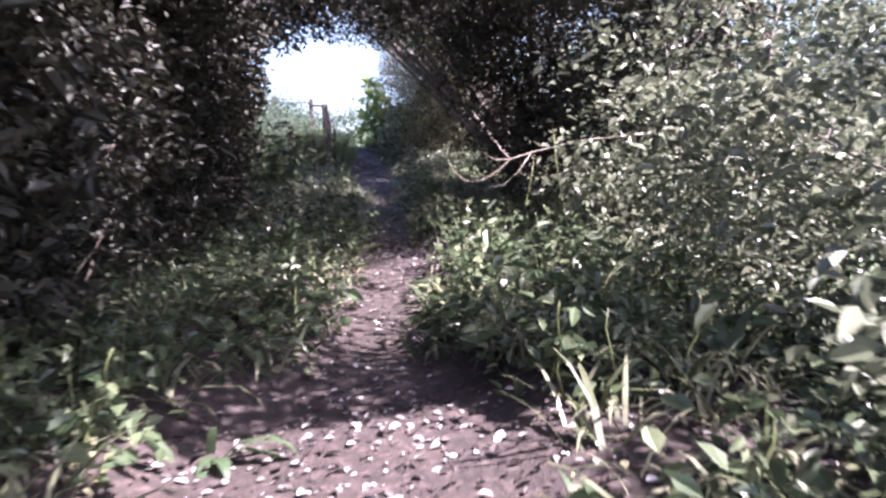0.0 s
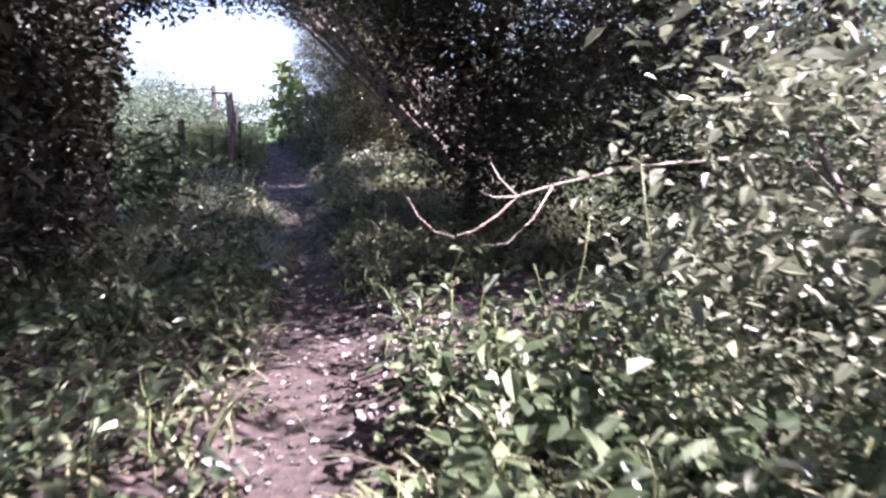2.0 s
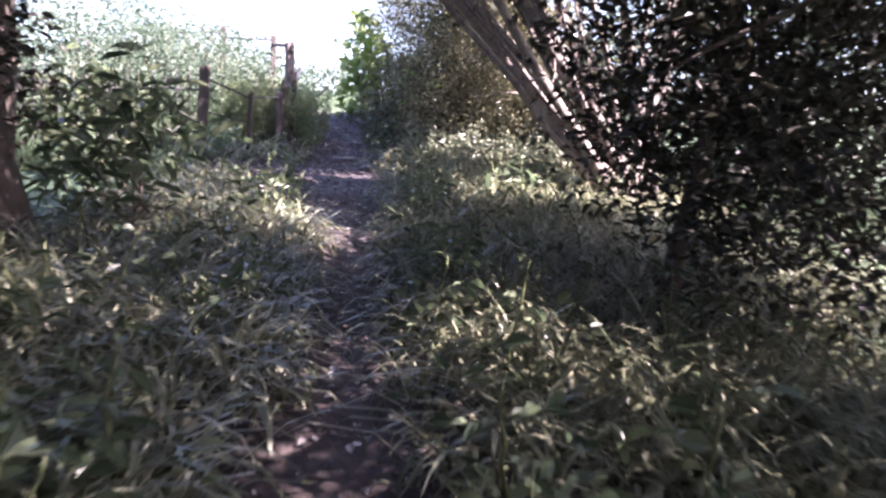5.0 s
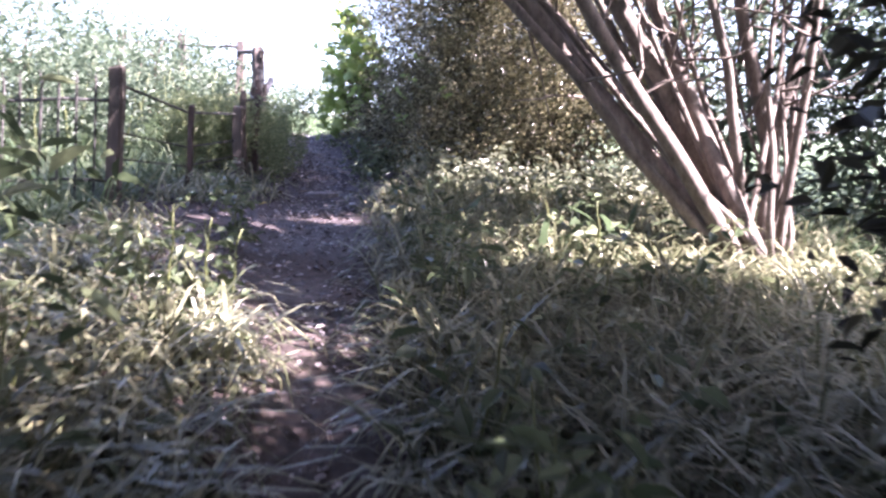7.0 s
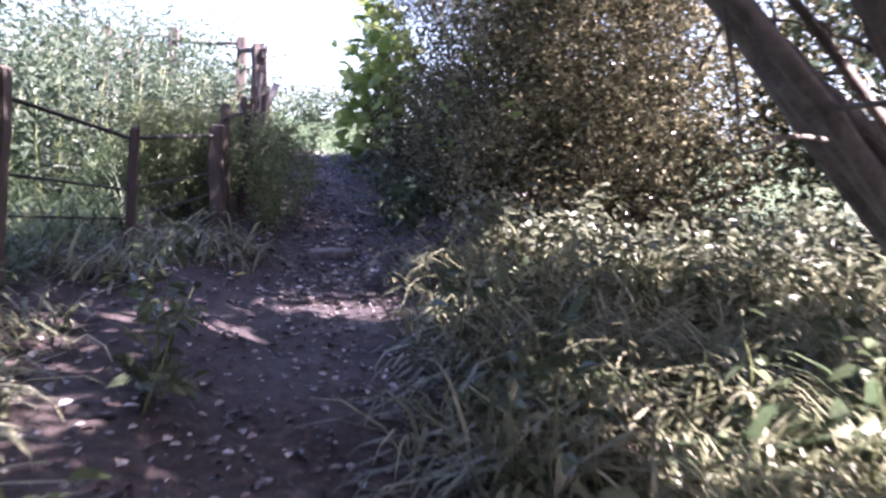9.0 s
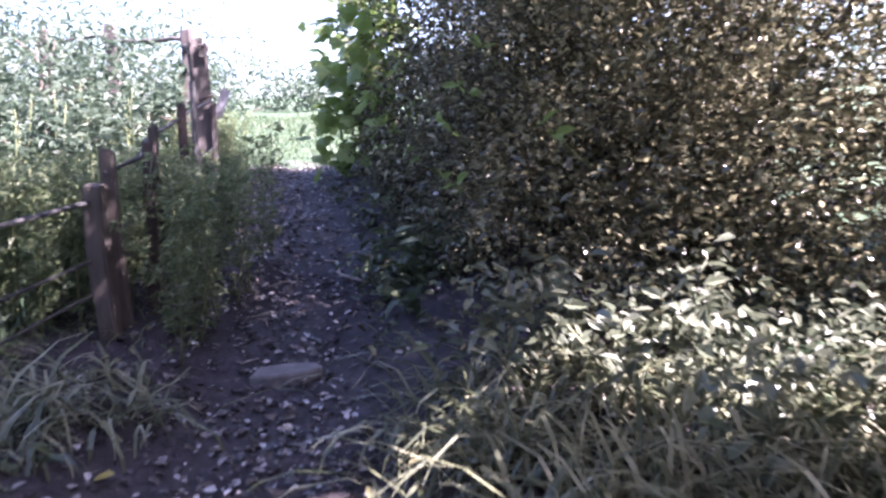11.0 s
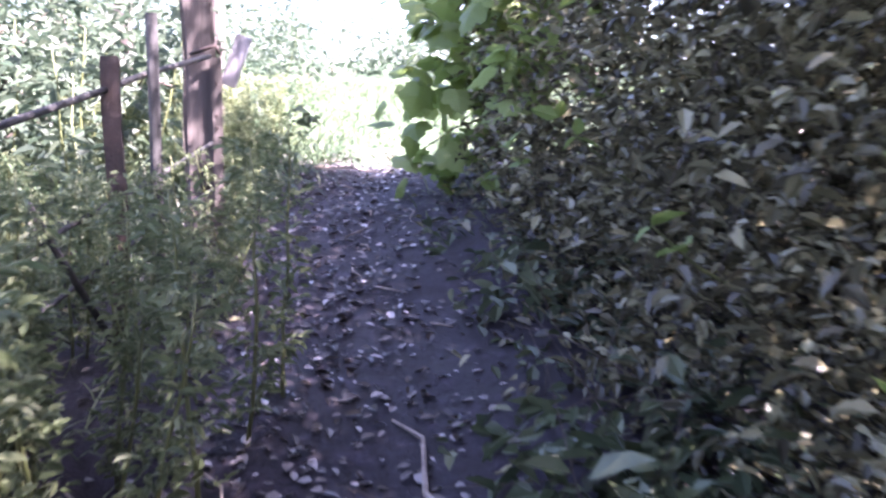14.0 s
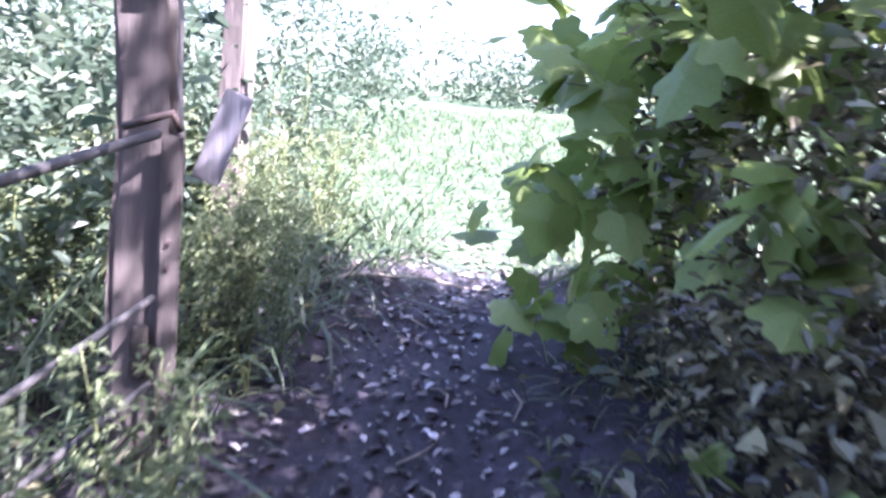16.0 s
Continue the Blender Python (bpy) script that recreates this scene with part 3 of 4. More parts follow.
# ---- maple sapling with large leaves ----
def maple_leaf_data():
    out = [(0.0, 0.04), (0.2, -0.08), (0.44, 0.05), (0.43, 0.2), (0.58, 0.42), (0.50, 0.56), (0.31, 0.58), (0.27, 0.78), (0.12, 0.86), (0.0, 1.0)]
    ring = out + [(-x, y) for x, y in out[-2:0:-1]]
    v = [(x, y, -0.18 * abs(x) - 0.16 * y * y) for x, y in ring] + [(0, 0.35, 0.03)]
    me = bpy.data.meshes.new("leaf")
    me.from_pydata(v, [], [(k, (k + 1) % len(ring), len(ring)) for k in range(len(ring))])
    me.materials.append(M_MAPLE)
    return me


def maple():
    base = (-1.7, 24.6, float(land(-1.7, 24.6)))
    root = empty("maple_sapling", base)
    data = maple_leaf_data()
    tips = [(-2.35, 23.6, 3.5), (-2.45, 24.0, 3.05), (-2.5, 24.1, 3.9), (-2.2, 23.4, 4.2), (-2.3, 24.3, 4.6), (-2.55, 24.4, 3.4), (-2.4, 24.2, 5.0), (-2.3, 23.8, 3.75), (-2.1, 23.5, 3.95),
            (-2.0, 23.3, 4.7), (-2.45, 24.3, 4.25), (-1.9, 23.1, 3.9), (-1.75, 22.9, 3.5), (-1.8, 23.0, 4.3)]
    for tip in tips:
        mid = ((base[0] + tip[0]) / 2 + 0.1, (base[1] + tip[1]) / 2, (base[2] + tip[2]) / 2 + 0.3)
        pts = wander(base, mid, 5, 0.02) + wander(mid, tip, 6, 0.015)[1:]
        vs, fs = tubes([(pts, np.linspace(0.014, 0.003, 10))], 5)
        mesh_object("branch", vs, fs, M_GREENSTEM, root, smooth=True)
        for k in range(34):
            j = RNG.integers(5, 10)
            p = np.array(pts[j]) + RNG.normal(0, 0.09, 3) + [0.1, -0.02, 0]
            ob = new("leaf", data)
            s = RNG.uniform(0.10, 0.19)
            m = pose(*p, RNG.normal(-35, 25), RNG.normal(0, 25), RNG.uniform(60, 260)) @ Matrix.Scale(s, 4)
            ob.parent = root
            ob.matrix_parent_inverse = Matrix.Translation(-root.location)
            ob.matrix_basis = m
    tagged(root, "young maple with large bright green lobed leaves", "tree")


maple()


# ---- fence, posts, railing ----
def box_bm(sx, sy, sz, bevel=0.008, cuts=0):
    bm = bmesh.new()
    bmesh.ops.create_cube(bm, size=1)
    bmesh.ops.scale(bm, vec=(sx, sy, sz), verts=bm.verts)
    bmesh.ops.translate(bm, vec=(0, 0, sz / 2), verts=bm.verts)
    bmesh.ops.bevel(bm, geom=bm.edges[:], offset=bevel, segments=2, affect="EDGES")
    return bm


def worn_post(name, x, y, top, sx, sy, mat, parent, lean=(0, 0), turn=0, label=""):
    z0 = float(land(x, y)) - 0.15
    h = top - z0
    bm = box_bm(sx, sy, h, min(sx, sy) * 0.12)
    bmesh.ops.subdivide_edges(bm, edges=[e for e in bm.edges if abs(e.verts[0].co.z - e.verts[1].co.z) > h * 0.5], cuts=7)
    for v in bm.verts:
        k = v.co.z / h
        v.co.x += lean[0] * k + 0.08 * sx * math.sin(7 * k + x * 9) + RNG.normal(0, sx * 0.02)
        v.co.y += lean[1] * k + 0.08 * sy * math.sin(5 * k + y * 7) + RNG.normal(0, sy * 0.02)
        if k > 0.95:
            v.co.z += RNG.normal(0, 0.012)
    bmesh.ops.transform(bm, matrix=pose(x, y, z0, 0, 0, turn), verts=bm.verts)
    return part(name, bm, mat, parent, label)


def rail(name, pts, r, mat, parent, label=""):
    vs, fs = tubes([(pts, [r] * len(pts))], 7)
    return mesh_object(name, vs, fs, mat, parent, label, smooth=True)


FENCE = [(-3.25, 17.8, 3.00), (-2.92, 18.75, 2.78), (-2.79, 20.2, 2.96), (-2.70, 20.45, 3.11), (-2.86, 21.1, 3.24), (-2.98, 21.95, 3.40), (-3.02, 22.3, 3.62)]


def fence():
    root = empty("field_fence", (-2.8, 20.2, float(land(-2.8, 20.2))))
    worn_post("post", -3.25, 17.8, 3.00, 0.11, 0.11, M_OLDPOST, root)
    worn_post("post", -2.92, 18.75, 2.78, 0.05, 0.05, M_RUST, root, (0.02, 0), 0, "rusty post with a bleached broken top")
    worn_post("post", -2.77, 20.18, 2.93, 0.10, 0.10, M_OLDPOST, root, (-0.05, 0))
    worn_post("post", -2.74, 20.29, 3.10, 0.07, 0.07, M_OLDPOST, root, (-0.05, 0), 8, "split post standing taller than its neighbour")
    worn_post("post", -2.70, 20.55, 3.13, 0.07, 0.03, M_RUST, root, (0.03, 0), 0, "flaking rust-red iron post")
    worn_post("post", -2.86, 21.10, 3.24, 0.05, 0.05, M_OLDPOST, root)
    worn_post("post", -2.98, 21.95, 3.42, 0.06, 0.02, M_RUST, root, (0, 0), 20, "flat rusty iron post")
    vs, fs = tubes([([(-3.02, 22.3, 2.2), (-3.02, 22.3, 3.62)], [0.022, 0.022])], 10)
    mesh_object("pole", vs, fs, M_IRON, root, "thin grey metal pole", smooth=True)
    lines = [[(-3.25, 17.8, 2.86), (-2.94, 18.75, 2.72), (-2.83, 20.16, 2.84)], [(-2.78, 20.24, 2.98), (-2.74, 20.6, 3.06), (-2.9, 21.1, 3.17), (-3.0, 21.95, 3.33), (-3.05, 22.3, 3.40), (-3.12, 23.0, 3.52)],
             [(-3.25, 17.8, 2.46), (-2.94, 18.75, 2.40), (-2.83, 20.16, 2.55), (-2.9, 21.1, 2.82), (-3.02, 22.3, 3.02), (-3.12, 23.0, 3.13)],
             [(-3.25, 17.8, 2.24), (-2.94, 18.75, 2.22), (-2.83, 20.16, 2.38), (-2.9, 21.1, 2.62), (-3.02, 22.3, 2.84), (-3.12, 23.0, 2.92)]]
    for pts, r in zip(lines, (0.013, 0.012, 0.009, 0.008)):
        rail("rail", pts, r, M_IRON, root)
    rail("brace", [(-2.92, 21.4, 3.0), (-2.88, 21.75, 2.5)], 0.011, M_IRON, root)
    tagged(root, "old iron and timber fence with thin rails and mismatched posts", "fence")


fence()


def railing():
    root = empty("iron_railing", (-4.6, 17.8, float(land(-4.6, 17.8))))
    for k in range(17):
        x = -3.42 - k * 0.155
        z = float(land(x, 17.8))
        vs, fs = tubes([([(x, 17.8, z - 0.1), (x + RNG.normal(0, 0.01), 17.8, z + 1.02), (x, 17.8, z + 1.10)], [0.011, 0.011, 0.002])], 6)
        mesh_object("bar", vs, fs, M_IRON, root)
    for h in (0.2, 0.86):
        rail("rail", [(x, 17.82, float(land(x, 17.8)) + h) for x in np.linspace(-3.3, -6.1, 8)], 0.014, M_IRON, root)
    tagged(root, "black iron railing of slim upright bars", "railing")


railing()


def gate_post():
    z = float(land(-3.2, 23.1))
    root = empty("gate_post", (-3.2, 23.1, z))
    body = worn_post("body", -3.2, 23.12, 4.02, 0.15, 0.15, M_POST, root, (-0.05, 0.03), 24)
    turn = pose(-3.2, 23.12, 0, 0, 0, 24)
    # mortises are dark blocks on the face; the hole's shade is their colour
    for zz, w, h in ((2.98, 0.04, 0.13), (3.93, 0.055, 0.10)):
        bm = box_bm(w, 0.03, h, 0.004)
        bmesh.ops.transform(bm, matrix=turn @ Matrix.Translation((-0.015, -0.078, zz - h / 2)), verts=bm.verts)
        part("mortise", bm, M_HOLE_SHADE, root, "dark block standing for a mortise hole and its shade")
    bm = box_bm(0.05, 0.03, 0.72, 0.006)
    bmesh.ops.transform(bm, matrix=turn @ Matrix.Translation((0.05, -0.084, 2.8)), verts=bm.verts)
    part("batten", bm, M_POST, root, "reddish timber batten nailed to the post")
    for dz in (3.20, 3.26, 3.40):
        vs, fs = tubes([([(0.05, -0.092, dz), (0.05, -0.106, dz)], [0.008, 0.006])], 8)
        bolt = mesh_object("bolt", [turn @ Vector(v) for v in vs], fs, M_RUST, root)
    vs, fs = tubes([([(-0.06, -0.10, 3.53), (0.0, -0.13, 3.55), (0.05, -0.11, 3.57), (0.07, -0.09, 3.53)], [0.01] * 4)], 7)
    mesh_object("hook", [turn @ Vector(v) for v in vs], fs, M_RUST, root, smooth=True)
    bm = box_bm(0.075, 0.02, 0.25, 0.004)
    bmesh.ops.transform(bm, matrix=pose(-3.15, 23.26, 3.4, 0, 20, 12), verts=bm.verts)
    part("board", bm, M_GREYWOOD, root, "grey broken board nailed behind the post")
    tagged(root, "tall square weathered timber gate post beside the path", "post")


gate_post()


def far_fence():
    root = empty("post_and_rail_fence", (-3.9, 24.7, float(land(-3.9, 24.7))))
    worn_post("post", -3.86, 24.65, 4.36, 0.12, 0.12, M_POST, root)
    worn_post("post", -5.17, 25.8, 4.62, 0.13, 0.10, M_POST, root, (0.02, 0))
    worn_post("post", -6.9, 27.6, 4.9, 0.12, 0.12, M_POST, root)
    rail("rail", wander((-3.2, 23.2, 3.98), (-3.88, 24.62, 4.18), 6, 0.01), 0.035, M_POST, root)
    rail("rail", wander((-3.86, 24.65, 4.26), (-5.17, 25.8, 4.44), 7, 0.01), 0.022, M_POST, root)
    rail("rail", wander((-5.17, 25.8, 4.48), (-6.9, 27.6, 4.7), 7, 0.012), 0.022, M_POST, root)
    tagged(root, "weathered post and rail fence along the edge of the field", "fence")


far_fence()


def slab():
    bm = bmesh.new()
    ring = [(-0.24, -0.07), (-0.1, -0.12), (0.13, -0.1), (0.24, -0.03), (0.2, 0.1), (0.0, 0.14), (-0.2, 0.09)]
    low = [bm.verts.new((x, y, -0.05)) for x, y in ring]
    mid = [bm.verts.new((x, y, 0.035)) for x, y in ring]
    top = [bm.verts.new((x * 0.93, y * 0.9, 0.05 + RNG.normal(0, 0.003))) for x, y in ring]
    for a, b in ((low, mid), (mid, top)):
        for k in range(7):
            bm.faces.new((a[k], a[(k + 1) % 7], b[(k + 1) % 7], b[k]))
    bm.faces.new(top)
    ob = part("stone_slab", bm, M_STONE)
    ob.matrix_world = pose(-1.82, 19.95, float(land(-1.82, 19.95)) + 0.005, 4, -3, 8) @ Matrix.Scale(0.72, 4)
    tagged(ob, "flat grey stone slab set in the earth path", "stone")


slab()


# ---- fallen branches ----
def branch(label, lines, mat=None, name="fallen_branch"):
    a = lines[0][0][0]
    vs, fs = tubes(lines, 6)
    vs = [Vector(v) - Vector(a) for v in vs]
    ob = mesh_object(name, vs, fs, mat or M_TWIG, smooth=True)
    ob.location = a
    tagged(ob, label, "branch")


def on_ground(x, y, up=0.012):
    return (x, y, float(land(x, y)) + up)


def arc(a, b, sag, n=9):
    a, b = np.array(a, float), np.array(b, float)
    return [tuple(a + (b - a) * t - np.array([0, 0, sag * 4 * t * (1 - t)]) + RNG.normal(0, 0.006, 3)) for t in np.linspace(0, 1, n)]


branch("bleached bare branch hanging in a curve out of the hedge",
       [([(1.75, 6.7, 1.85), (1.2, 6.9, 1.82), (0.8, 7.0, 1.74), (0.62, 7.0, 1.69), (0.52, 7.0, 1.6), (0.4, 6.98, 1.53), (0.3, 6.99, 1.505), (0.21, 7.0, 1.53), (0.13, 7.0, 1.61), (0.08, 7.0, 1.71)],
         [0.010, 0.008, 0.007, 0.007, 0.006, 0.004, 0.0018, 0.0028, 0.0028, 0.0015]),
        ([(0.62, 7.0, 1.69), (0.5, 6.97, 1.69), (0.43, 6.95, 1.72)], [0.004, 0.0035, 0.002]),
        ([(0.8, 7.0, 1.74), (0.68, 6.93, 1.58), (0.55, 6.9, 1.47), (0.42, 6.9, 1.46)], [0.004, 0.0035, 0.003, 0.002]),
        ([(0.62, 7.0, 1.69), (0.54, 7.04, 1.78), (0.5, 7.05, 1.86)], [0.006, 0.005, 0.002])], name="bare_branch")
branch("thin crooked twig lying on the path", [([on_ground(-1.98, 21.75), on_ground(-1.86, 21.62, 0.03), on_ground(-1.8, 21.35, 0.02), on_ground(-1.68, 21.2, 0.03), on_ground(-1.5, 21.05, 0.02), on_ground(-1.42, 20.8)], [0.005, 0.008, 0.009, 0.009, 0.008, 0.004])], name="twig")
branch("forked twig lying across the crest of the path", [([on_ground(-3.42, 24.55), on_ground(-3.3, 24.75, 0.03), on_ground(-3.0, 24.9, 0.03), on_ground(-2.8, 24.95)], [0.012, 0.012, 0.009, 0.005]), ([on_ground(-3.3, 24.75, 0.03), on_ground(-3.38, 24.95)], [0.008, 0.004])], name="twig")
branch("pale twig lying on the path beside the maple", [([on_ground(-2.75, 25.4), on_ground(-2.65, 25.1, 0.03), on_ground(-2.5, 24.8, 0.03), on_ground(-2.42, 24.4)], [0.008, 0.012, 0.012, 0.006])], name="twig")
for k in range(26):
    y = RNG.uniform(19.5, 25.4)
    x = path_x(y) + RNG.uniform(-0.5, 0.5)
    a, s = RNG.uniform(0, 6.28), RNG.uniform(0.08, 0.2)
    branch("small dead twig lying on the earth path", [([on_ground(x, y), on_ground(x + s * math.cos(a) * 0.5, y + s * math.sin(a) * 0.5, 0.022), on_ground(x + s * math.cos(a + 0.3), y + s * math.sin(a + 0.3))], [0.004, 0.005, 0.003])], name="twig")


# ---- grass, herbs, litter ----
def spots(n, x0, x1, y0, y1, clear=0.05, rng=RNG):
    x, y = rng.uniform(x0, x1, n), rng.uniform(y0, y1, n)
    ok = ~bare_ground(x, y, 1.0, clear + rng.exponential(0.10, n))
    ok &= ~((x > -0.4) & (x < 1.9) & (y > 7.3) & (y < 9.9) & (rng.random(n) < 0.85))
    x, y = x[ok], y[ok]
    return np.stack([x, y, land(x, y) - 0.01], 1)


def stuff(name, label, vf, mat, category):
    ob = mesh_object(name, vf[0], vf[1], mat)
    tagged(ob, label, category, kind="stuff")


def tufts(n, per, spread, *box):
    c = spots(n, *box)
    p = (c[:, None] + RNG.normal(0, spread, (len(c), per, 3)) * [1, 1, 0]).reshape(-1, 3)
    p = p[~bare_ground(p[:, 0], p[:, 1], 0.85)]
    p[:, 2] = land(p[:, 0], p[:, 1]) - 0.01
    return p


stuff("long_grass", "long arching half-dry grass on the banks of the path", blade_mesh(np.concatenate([tufts(1900, 15, 0.10, -3.0, 2.6, 9.5, 19.5), tufts(900, 14, 0.08, -1.8, 1.2, 9.5, 17.5)]), 0.52, 0.017, 1.3), M_GRASS, "grass")
stuff("strap_grass", "broad bright blades of grass beside the path", blade_mesh(np.concatenate([tufts(420, 9, 0.07, -2.2, 2.6, 0.5, 9.5), tufts(90, 12, 0.06, 0.0, 1.6, 3.8, 7.0)]), 0.45, 0.024, 0.9), M_GRASS, "grass")
c = np.stack([RNG.uniform(-9, -3.2, 19000), RNG.uniform(16.5, 26, 19000), np.zeros(19000)], 1)
c[:, 2] = land(c[:, 0], c[:, 1]) - 0.01
stuff("rough_grass", "tall rough grass growing beyond the fence", blade_mesh(c, 0.55, 0.014, 0.9), M_MEADOW, "grass")
c = np.stack([RNG.uniform(2.4, 7, 9000), RNG.uniform(7, 19, 9000), np.zeros(9000)], 1)
c[:, 2] = land(c[:, 0], c[:, 1]) - 0.01
stuff("rough_grass", "rough sunlit grass behind the hedge", blade_mesh(c, 0.5, 0.016, 0.9), M_MEADOW, "grass")
stuff("verge_grass", "green grass along the upper path and fence", blade_mesh(np.concatenate([tufts(220, 11, 0.09, -3.6, -1.9, 18.0, 25.5), tufts(40, 8, 0.08, -2.2, -1.0, 19.5, 24.5)]), 0.2, 0.008, 1.0), M_NETTLE, "grass")
c = np.stack([RNG.uniform(-9, 4, 24000), RNG.uniform(24.8, 36, 24000), np.zeros(24000)], 1)
c = c[(np.abs(c[:, 0] - path_x(c[:, 1])) > half_width(c[:, 1])) | (c[:, 1] > 26.5)]
c[:, 2] = land(c[:, 0], c[:, 1]) - 0.01
stuff("field_grass", "bright sunlit grass of the open field", blade_mesh(c, 0.22, 0.02, 1.0), M_MEADOW, "grass")


def herb_points(n, per, height, spread, *box):
    c = spots(n, *box, 0.02)
    p = (c[:, None] + np.stack([RNG.normal(0, spread, (len(c), per)), RNG.normal(0, spread, (len(c), per)), RNG.uniform(0.03, 1, (len(c), per)) * height * RNG.uniform(0.4, 1.2, (len(c), 1))], -1)).reshape(-1, 3)
    bare = (p[:, 0] > 0) & (p[:, 0] < 1.5) & (p[:, 1] > 2.0) & (p[:, 1] < 3.7) | (p[:, 0] > -0.3) & (p[:, 0] < 1.8) & (p[:, 1] > 6.9) & (p[:, 1] < 9.2)
    thin = bare & (RNG.random(len(p)) < 0.75)
    return p[~bare_ground(p[:, 0], p[:, 1], 0.9) & ~thin]


stuff("ground_herbs", "dense low broad-leaved herbs and brambles under the trees", leaf_mesh(np.concatenate([herb_points(1400, 12, 0.34, 0.13, -3.4, 3.0, -0.5, 10.0), herb_points(160, 12, 0.5, 0.12, 0.05, 1.3, 4.2, 7.6), herb_points(160, 10, 0.22, 0.12, -3.2, 2.4, 10, 19)]), 0.085, 0.55), M_HERB, "undergrowth")
stuff("ivy_carpet", "small ivy leaves creeping over the shaded earth", leaf_mesh(herb_points(1600, 10, 0.08, 0.15, -3.6, 3.4, -1.5, 24.5), 0.05, 0.7, up=1.5), M_HOLLY, "undergrowth")


def weed(at, height, leaf, mat, label, name, width=0.35, fine=26):
    x, y = at
    z = float(land(x, y))
    root = empty(name, (x, y, z))
    tip = (x + RNG.normal(0, 0.08), y + RNG.normal(0, 0.08), z + height)
    pts = wander((x, y, z - 0.03), tip, 7, 0.012)
    vs, fs = tubes([(pts, np.linspace(0.008, 0.003, 7))], 5)
    mesh_object("stem", vs, fs, M_GREENSTEM, root, smooth=True)
    pos, way = [], []
    for k in range(fine):
        t = RNG.uniform(0.12, 1.0) * 5.99
        j = int(t)
        p = np.array(pts[j]) + (np.array(pts[j + 1]) - np.array(pts[j])) * (t - j)
        a = RNG.uniform(0, 6.28)
        d = np.array([math.cos(a), math.sin(a), 0.3])
        for s in np.linspace(0.02, leaf * 2.0, 4):
            pos.append(p + d * s)
            way.append(d + RNG.normal(0, 0.5, 3))
    v, f = leaf_mesh(np.array(pos), leaf, width, along=np.array(way))
    mesh_object("foliage", v, f, mat, root)
    return tagged(root, label, "weed", group="weeds by the path")


first = []
for k in range(7):
    first.append(weed((-2.35, 20.0 + k * 0.3), RNG.uniform(0.55, 0.9), 0.034, M_NETTLE, "tall feathery green weed growing along the fence", "cow_parsley", 0.4, 80))
for k in range(250):
    src = first[k % 7]
    y = RNG.uniform(20.15, 25.2)
    x = path_x(y) - half_width(y) - 0.1 - RNG.uniform(0, 1.35)
    if y > 22.3 and x < -2.95 and y < 23.6:
        continue
    low = Matrix.Scale(np.interp(y, [20.8, 21.6], [1.0, 0.66]), 4)
    copy_thing(src, Matrix.Translation((x, y, float(land(x, y)))) @ pose(0, 0, 0, RNG.normal(0, 7), RNG.normal(0, 7), RNG.uniform(0, 360)) @ low)
second = [weed((0.75 + 0.2 * k, 3.3 + 0.5 * k), RNG.uniform(0.35, 0.55), 0.075, M_HERB, "leafy green weed beside the path", "woodland_weed", 0.5, 9) for k in range(5)]
for k in range(110):
    y = RNG.uniform(0.8, 18.0)
    side = RNG.choice([-1, 1])
    x = path_x(y) + side * (half_width(y) + 0.12 + RNG.exponential(0.6))
    copy_thing(second[k % 5], Matrix.Translation((x, y, float(land(x, y)))) @ pose(0, 0, 0, RNG.normal(0, 9), RNG.normal(0, 9), RNG.uniform(0, 360)))
third = [weed((-4.2 - 0.5 * k, 20.5 + k), RNG.uniform(0.8, 1.2), 0.07, M_FAR, "tall nettle in the sunlit thicket past the fence", "nettle", 0.45, 24) for k in range(4)]
for k in range(120):
    y = RNG.uniform(18.3, 29)
    x = RNG.uniform(-9.0, min(-3.4, path_x(y) - 1.1))
    copy_thing(third[k % 4], Matrix.Translation((x, y, float(land(x, y)))) @ pose(0, 0, 0, RNG.normal(0, 6), RNG.normal(0, 6), RNG.uniform(0, 360)))


def litter():
    n = 5200
    y = RNG.uniform(-1, 26, n)
    x = path_x(y) + RNG.normal(0, 0.42, n)
    p = np.stack([x, y, land(x, y) + 0.012], 1)
    stuff("leaf_litter", "scattered pale and brown dead leaves on the earth path", leaf_mesh(p, 0.036, 0.62, 0.18, up=2.2), M_LITTER, "leaves")
    y = RNG.uniform(18.5, 25.8, 1900)
    x = path_x(y) + RNG.normal(0, 0.3, 1900)
    stuff("leaf_litter", "pale dry leaves strewn over the upper path", leaf_mesh(np.stack([x, y, land(x, y) + 0.014], 1), 0.036, 0.65, 0.15, up=1.6), M_LITTER, "leaves")
    y, x = RNG.uniform(6.7, 9.4, 900), RNG.uniform(-0.4, 1.9, 900)
    stuff("leaf_litter", "brown dead leaves under the shade trees", leaf_mesh(np.stack([x, y, land(x, y) + 0.014], 1), 0.05, 0.6, 0.18, up=1.6), M_LITTER, "leaves")
    y, x = RNG.uniform(1.6, 3.8, 700), RNG.uniform(-1.2, 1.6, 700)
    stuff("leaf_litter", "dry dead leaves on the sunlit earth", leaf_mesh(np.stack([x, y, land(x, y) + 0.014], 1), 0.045, 0.6, 0.18, up=1.6), M_LITTER, "leaves")
    m = 900
    y = RNG.uniform(15, 20, m)
    x = path_x(y) + RNG.uniform(-1.4, 0.6, m)
    stuff("leaf_litter", "dead leaves on the wide trodden earth by the fence", leaf_mesh(np.stack([x, y, land(x, y) + 0.012], 1), 0.04, 0.62, 0.18, up=2.2), M_LITTER, "leaves")


litter()


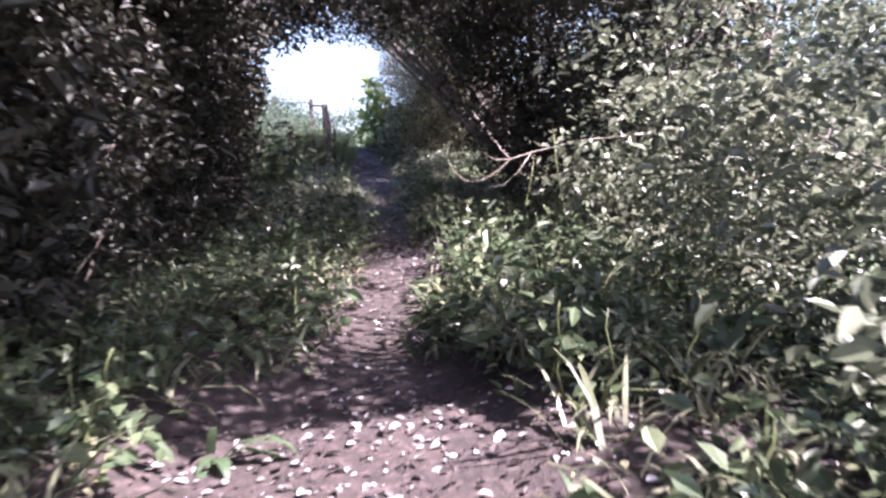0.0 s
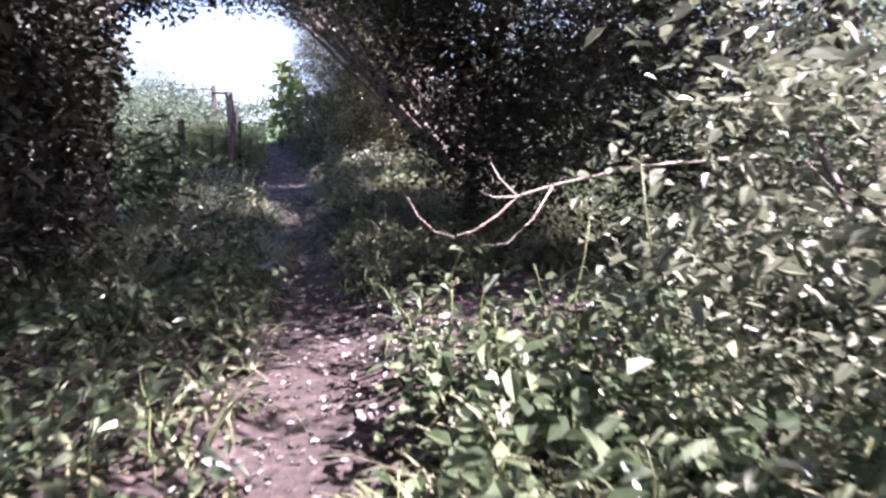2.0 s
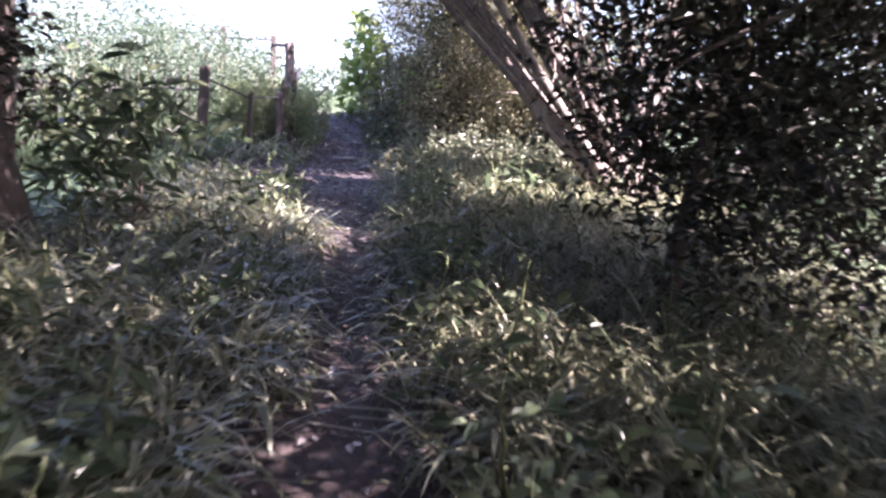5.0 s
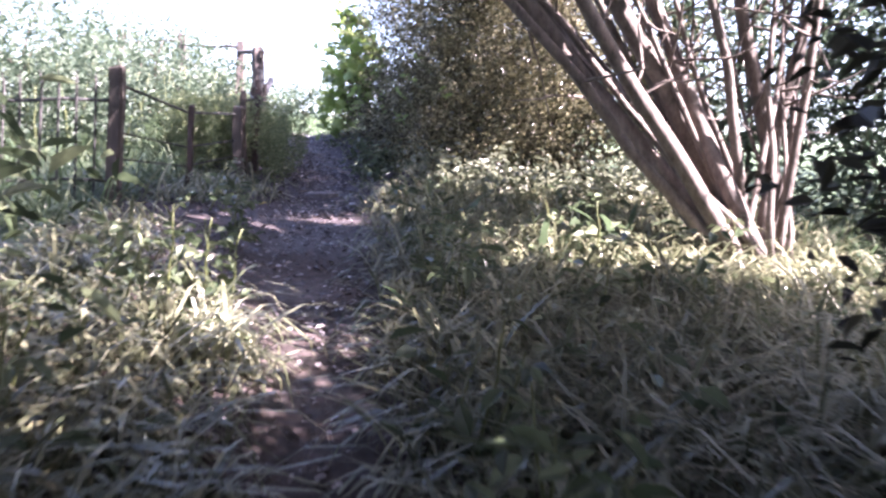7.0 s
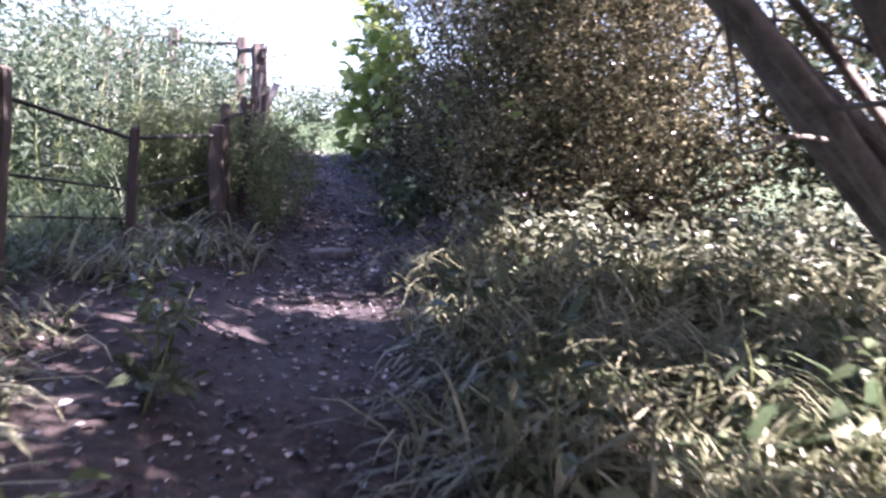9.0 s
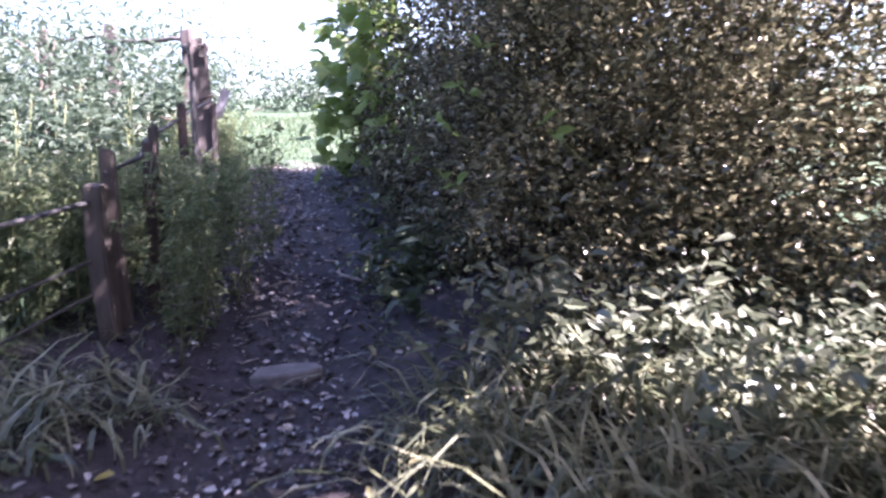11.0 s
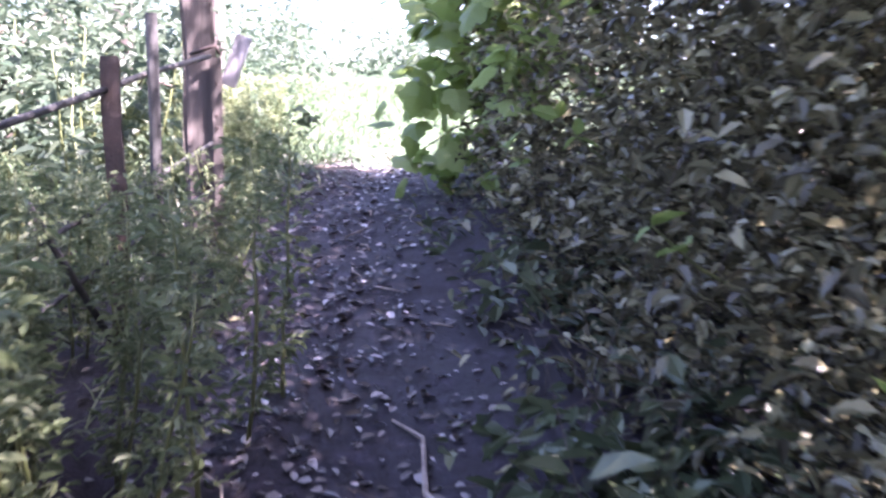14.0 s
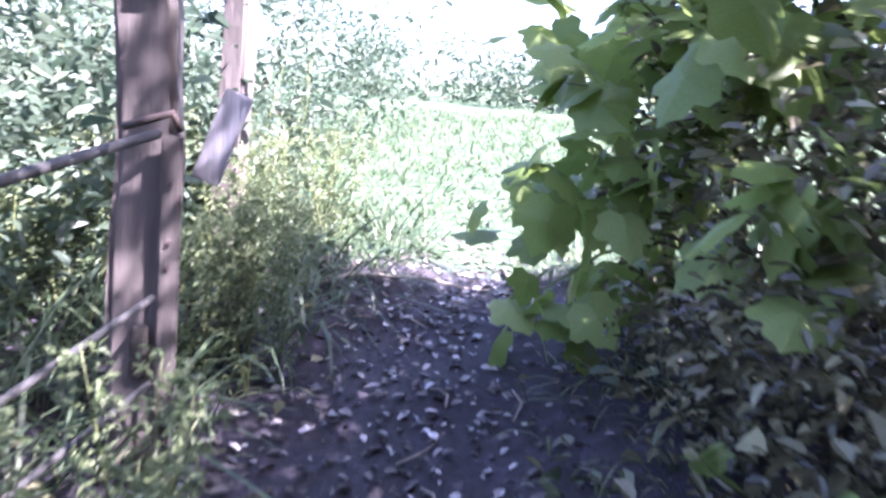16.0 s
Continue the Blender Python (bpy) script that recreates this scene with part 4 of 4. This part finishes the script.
def single_leaf(x, y, z, size, mat, label, turn=(0, 0, 0)):
    v, f = leaf_mesh(np.zeros((1, 3)), size, 0.75, 0.12, up=3.0)
    ob = mesh_object("fallen_leaf", v, f, mat)
    ob.matrix_world = pose(x, y, z, *turn)
    tagged(ob, label, "leaf")


single_leaf(-1.06, 19.8, 2.86, 0.045, M_PALELEAF, "silvery pale leaf caught in the evergreen bush", (70, 0, 10))


def shoot(x, y, z, size):
    """A young bright shoot standing out of the evergreen: a thin stem with pairs of leaves."""
    root = empty("young_shoot", (x, y, z))
    pts = wander((x + 0.22, y + 0.18, z - 0.14), (x, y, z + 0.05), 5, 0.008)
    vs, fs = tubes([(pts, np.linspace(0.005, 0.002, 5))], 5)
    mesh_object("stem", vs, fs, M_GREENSTEM, root, smooth=True)
    for k in range(6):
        a = k * 1.9 + x * 7
        d = np.array([[math.cos(a), -0.4, 0.5 + 0.5 * math.sin(a)]])
        v, f = leaf_mesh(np.array([pts[4 - k // 3]]), size, 0.55, 0.15, up=0.2, along=d)
        mesh_object("leaf", v, f, M_SHOOT, root)
    tagged(root, "bright green young shoot growing out of the evergreen bush", "plant", group="shoots on the evergreen")


for x, y, z, size in ((-1.06, 20.25, 2.86, 0.07), (-1.08, 20.3, 3.14, 0.06), (-0.98, 20.3, 3.32, 0.06), (-1.3, 20.9, 3.0, 0.06), (-1.5, 21.6, 3.2, 0.06), (-1.45, 21.8, 3.55, 0.07), (-0.9, 19.9, 3.5, 0.06), (-0.6, 19.7, 3.1, 0.06),
                      (-1.7, 22.3, 3.1, 0.06), (-1.65, 22.4, 3.5, 0.07), (-1.85, 22.9, 2.95, 0.06)):
    shoot(x, y, z, size)
for x, y in ((-0.28, 9.3), (-0.9, 8.4), (0.35, 4.2), (0.25, 4.6), (-1.35, 5.2), (-1.2, 4.7), (-2.2, 18.9), (-0.7, 16.0)):
    single_leaf(x, y, float(land(x, y)) + 0.05, 0.11, M_YELLOW, "yellowing fallen leaf lying on the undergrowth", (10, 5, RNG.uniform(0, 360)))


# ---- strap-leaved plants and tall stalks on the sunlit verge ----
def strap_plant(x, y, size, n):
    z = float(land(x, y))
    root = empty("strap_leaved_plant", (x, y, z))
    for k in range(n):
        v, f = blade_mesh(np.array([[x + RNG.normal(0, 0.03), y + RNG.normal(0, 0.03), z - 0.01]]), size, 0.05, 0.95)
        mesh_object("leaf", v, f, M_MEADOW, root, smooth=True)
    tagged(root, "plant with broad arching pale green strap leaves", "plant", group="plants on the verge")


for x, y, size, n in ((0.95, 4.95, 0.5, 8), (0.3, 6.5, 0.4, 7), (0.75, 5.5, 0.45, 7), (1.35, 3.6, 0.45, 8), (-0.95, 3.3, 0.4, 6), (0.55, 2.3, 0.4, 4), (0.1, 7.2, 0.35, 6), (0.1, 16.3, 0.5, 8),
                      (0.7, 16.6, 0.55, 9), (1.0, 17.4, 0.5, 8), (-0.35, 17.5, 0.45, 7), (-0.6, 15.2, 0.5, 7), (-1.25, 20.5, 0.4, 6), (-1.35, 21.2, 0.35, 6)):
    strap_plant(x, y, size, n)


def stalk(x, y, height, lean):
    z = float(land(x, y))
    root = empty("seed_stalk", (x, y, z))
    tip = (x + lean[0], y + lean[1], z + height)
    pts = wander((x, y, z - 0.03), tip, 7, 0.01)
    vs, fs = tubes([(pts, np.linspace(0.007, 0.003, 7))], 7)
    mesh_object("stem", vs, fs, M_GREENSTEM, root, smooth=True)
    rays = []
    for k in range(9):
        d = np.array([RNG.normal(0, 1), RNG.normal(0, 1), 0.9])
        d = d / np.linalg.norm(d) * 0.04
        rays.append(([tip, tuple(np.array(tip) + d)], [0.0015, 0.004]))
    vs, fs = tubes(rays, 5)
    tagged(mesh_object("seed_head", vs, fs, M_GRASS, root), kind="stuff")
    tagged(root, "pale bare stalk with a small branching seed head", "plant", group="plants on the verge")


for x, y, h, lean in ((0.8, 4.7, 0.55, (0.45, 0.3)), (0.62, 5.9, 0.95, (0.1, 0.1)), (0.2, 6.4, 0.65, (0.03, 0.0)), (1.2, 5.2, 0.9, (0.5, 0.0)), (0.95, 5.6, 1.15, (-0.1, 0.2)), (1.5, 4.4, 1.0, (0.2, 0.1))):
    stalk(x, y, h, lean)

# low growth creeping from the evergreen on to the edge of the upper path
stuff("edge_herbs", "low green herbs creeping on to the edge of the upper path", leaf_mesh(herb_points(170, 9, 0.12, 0.08, -2.3, -0.9, 19.6, 24.4), 0.05, 0.6, up=1.0), M_HERB, "undergrowth")
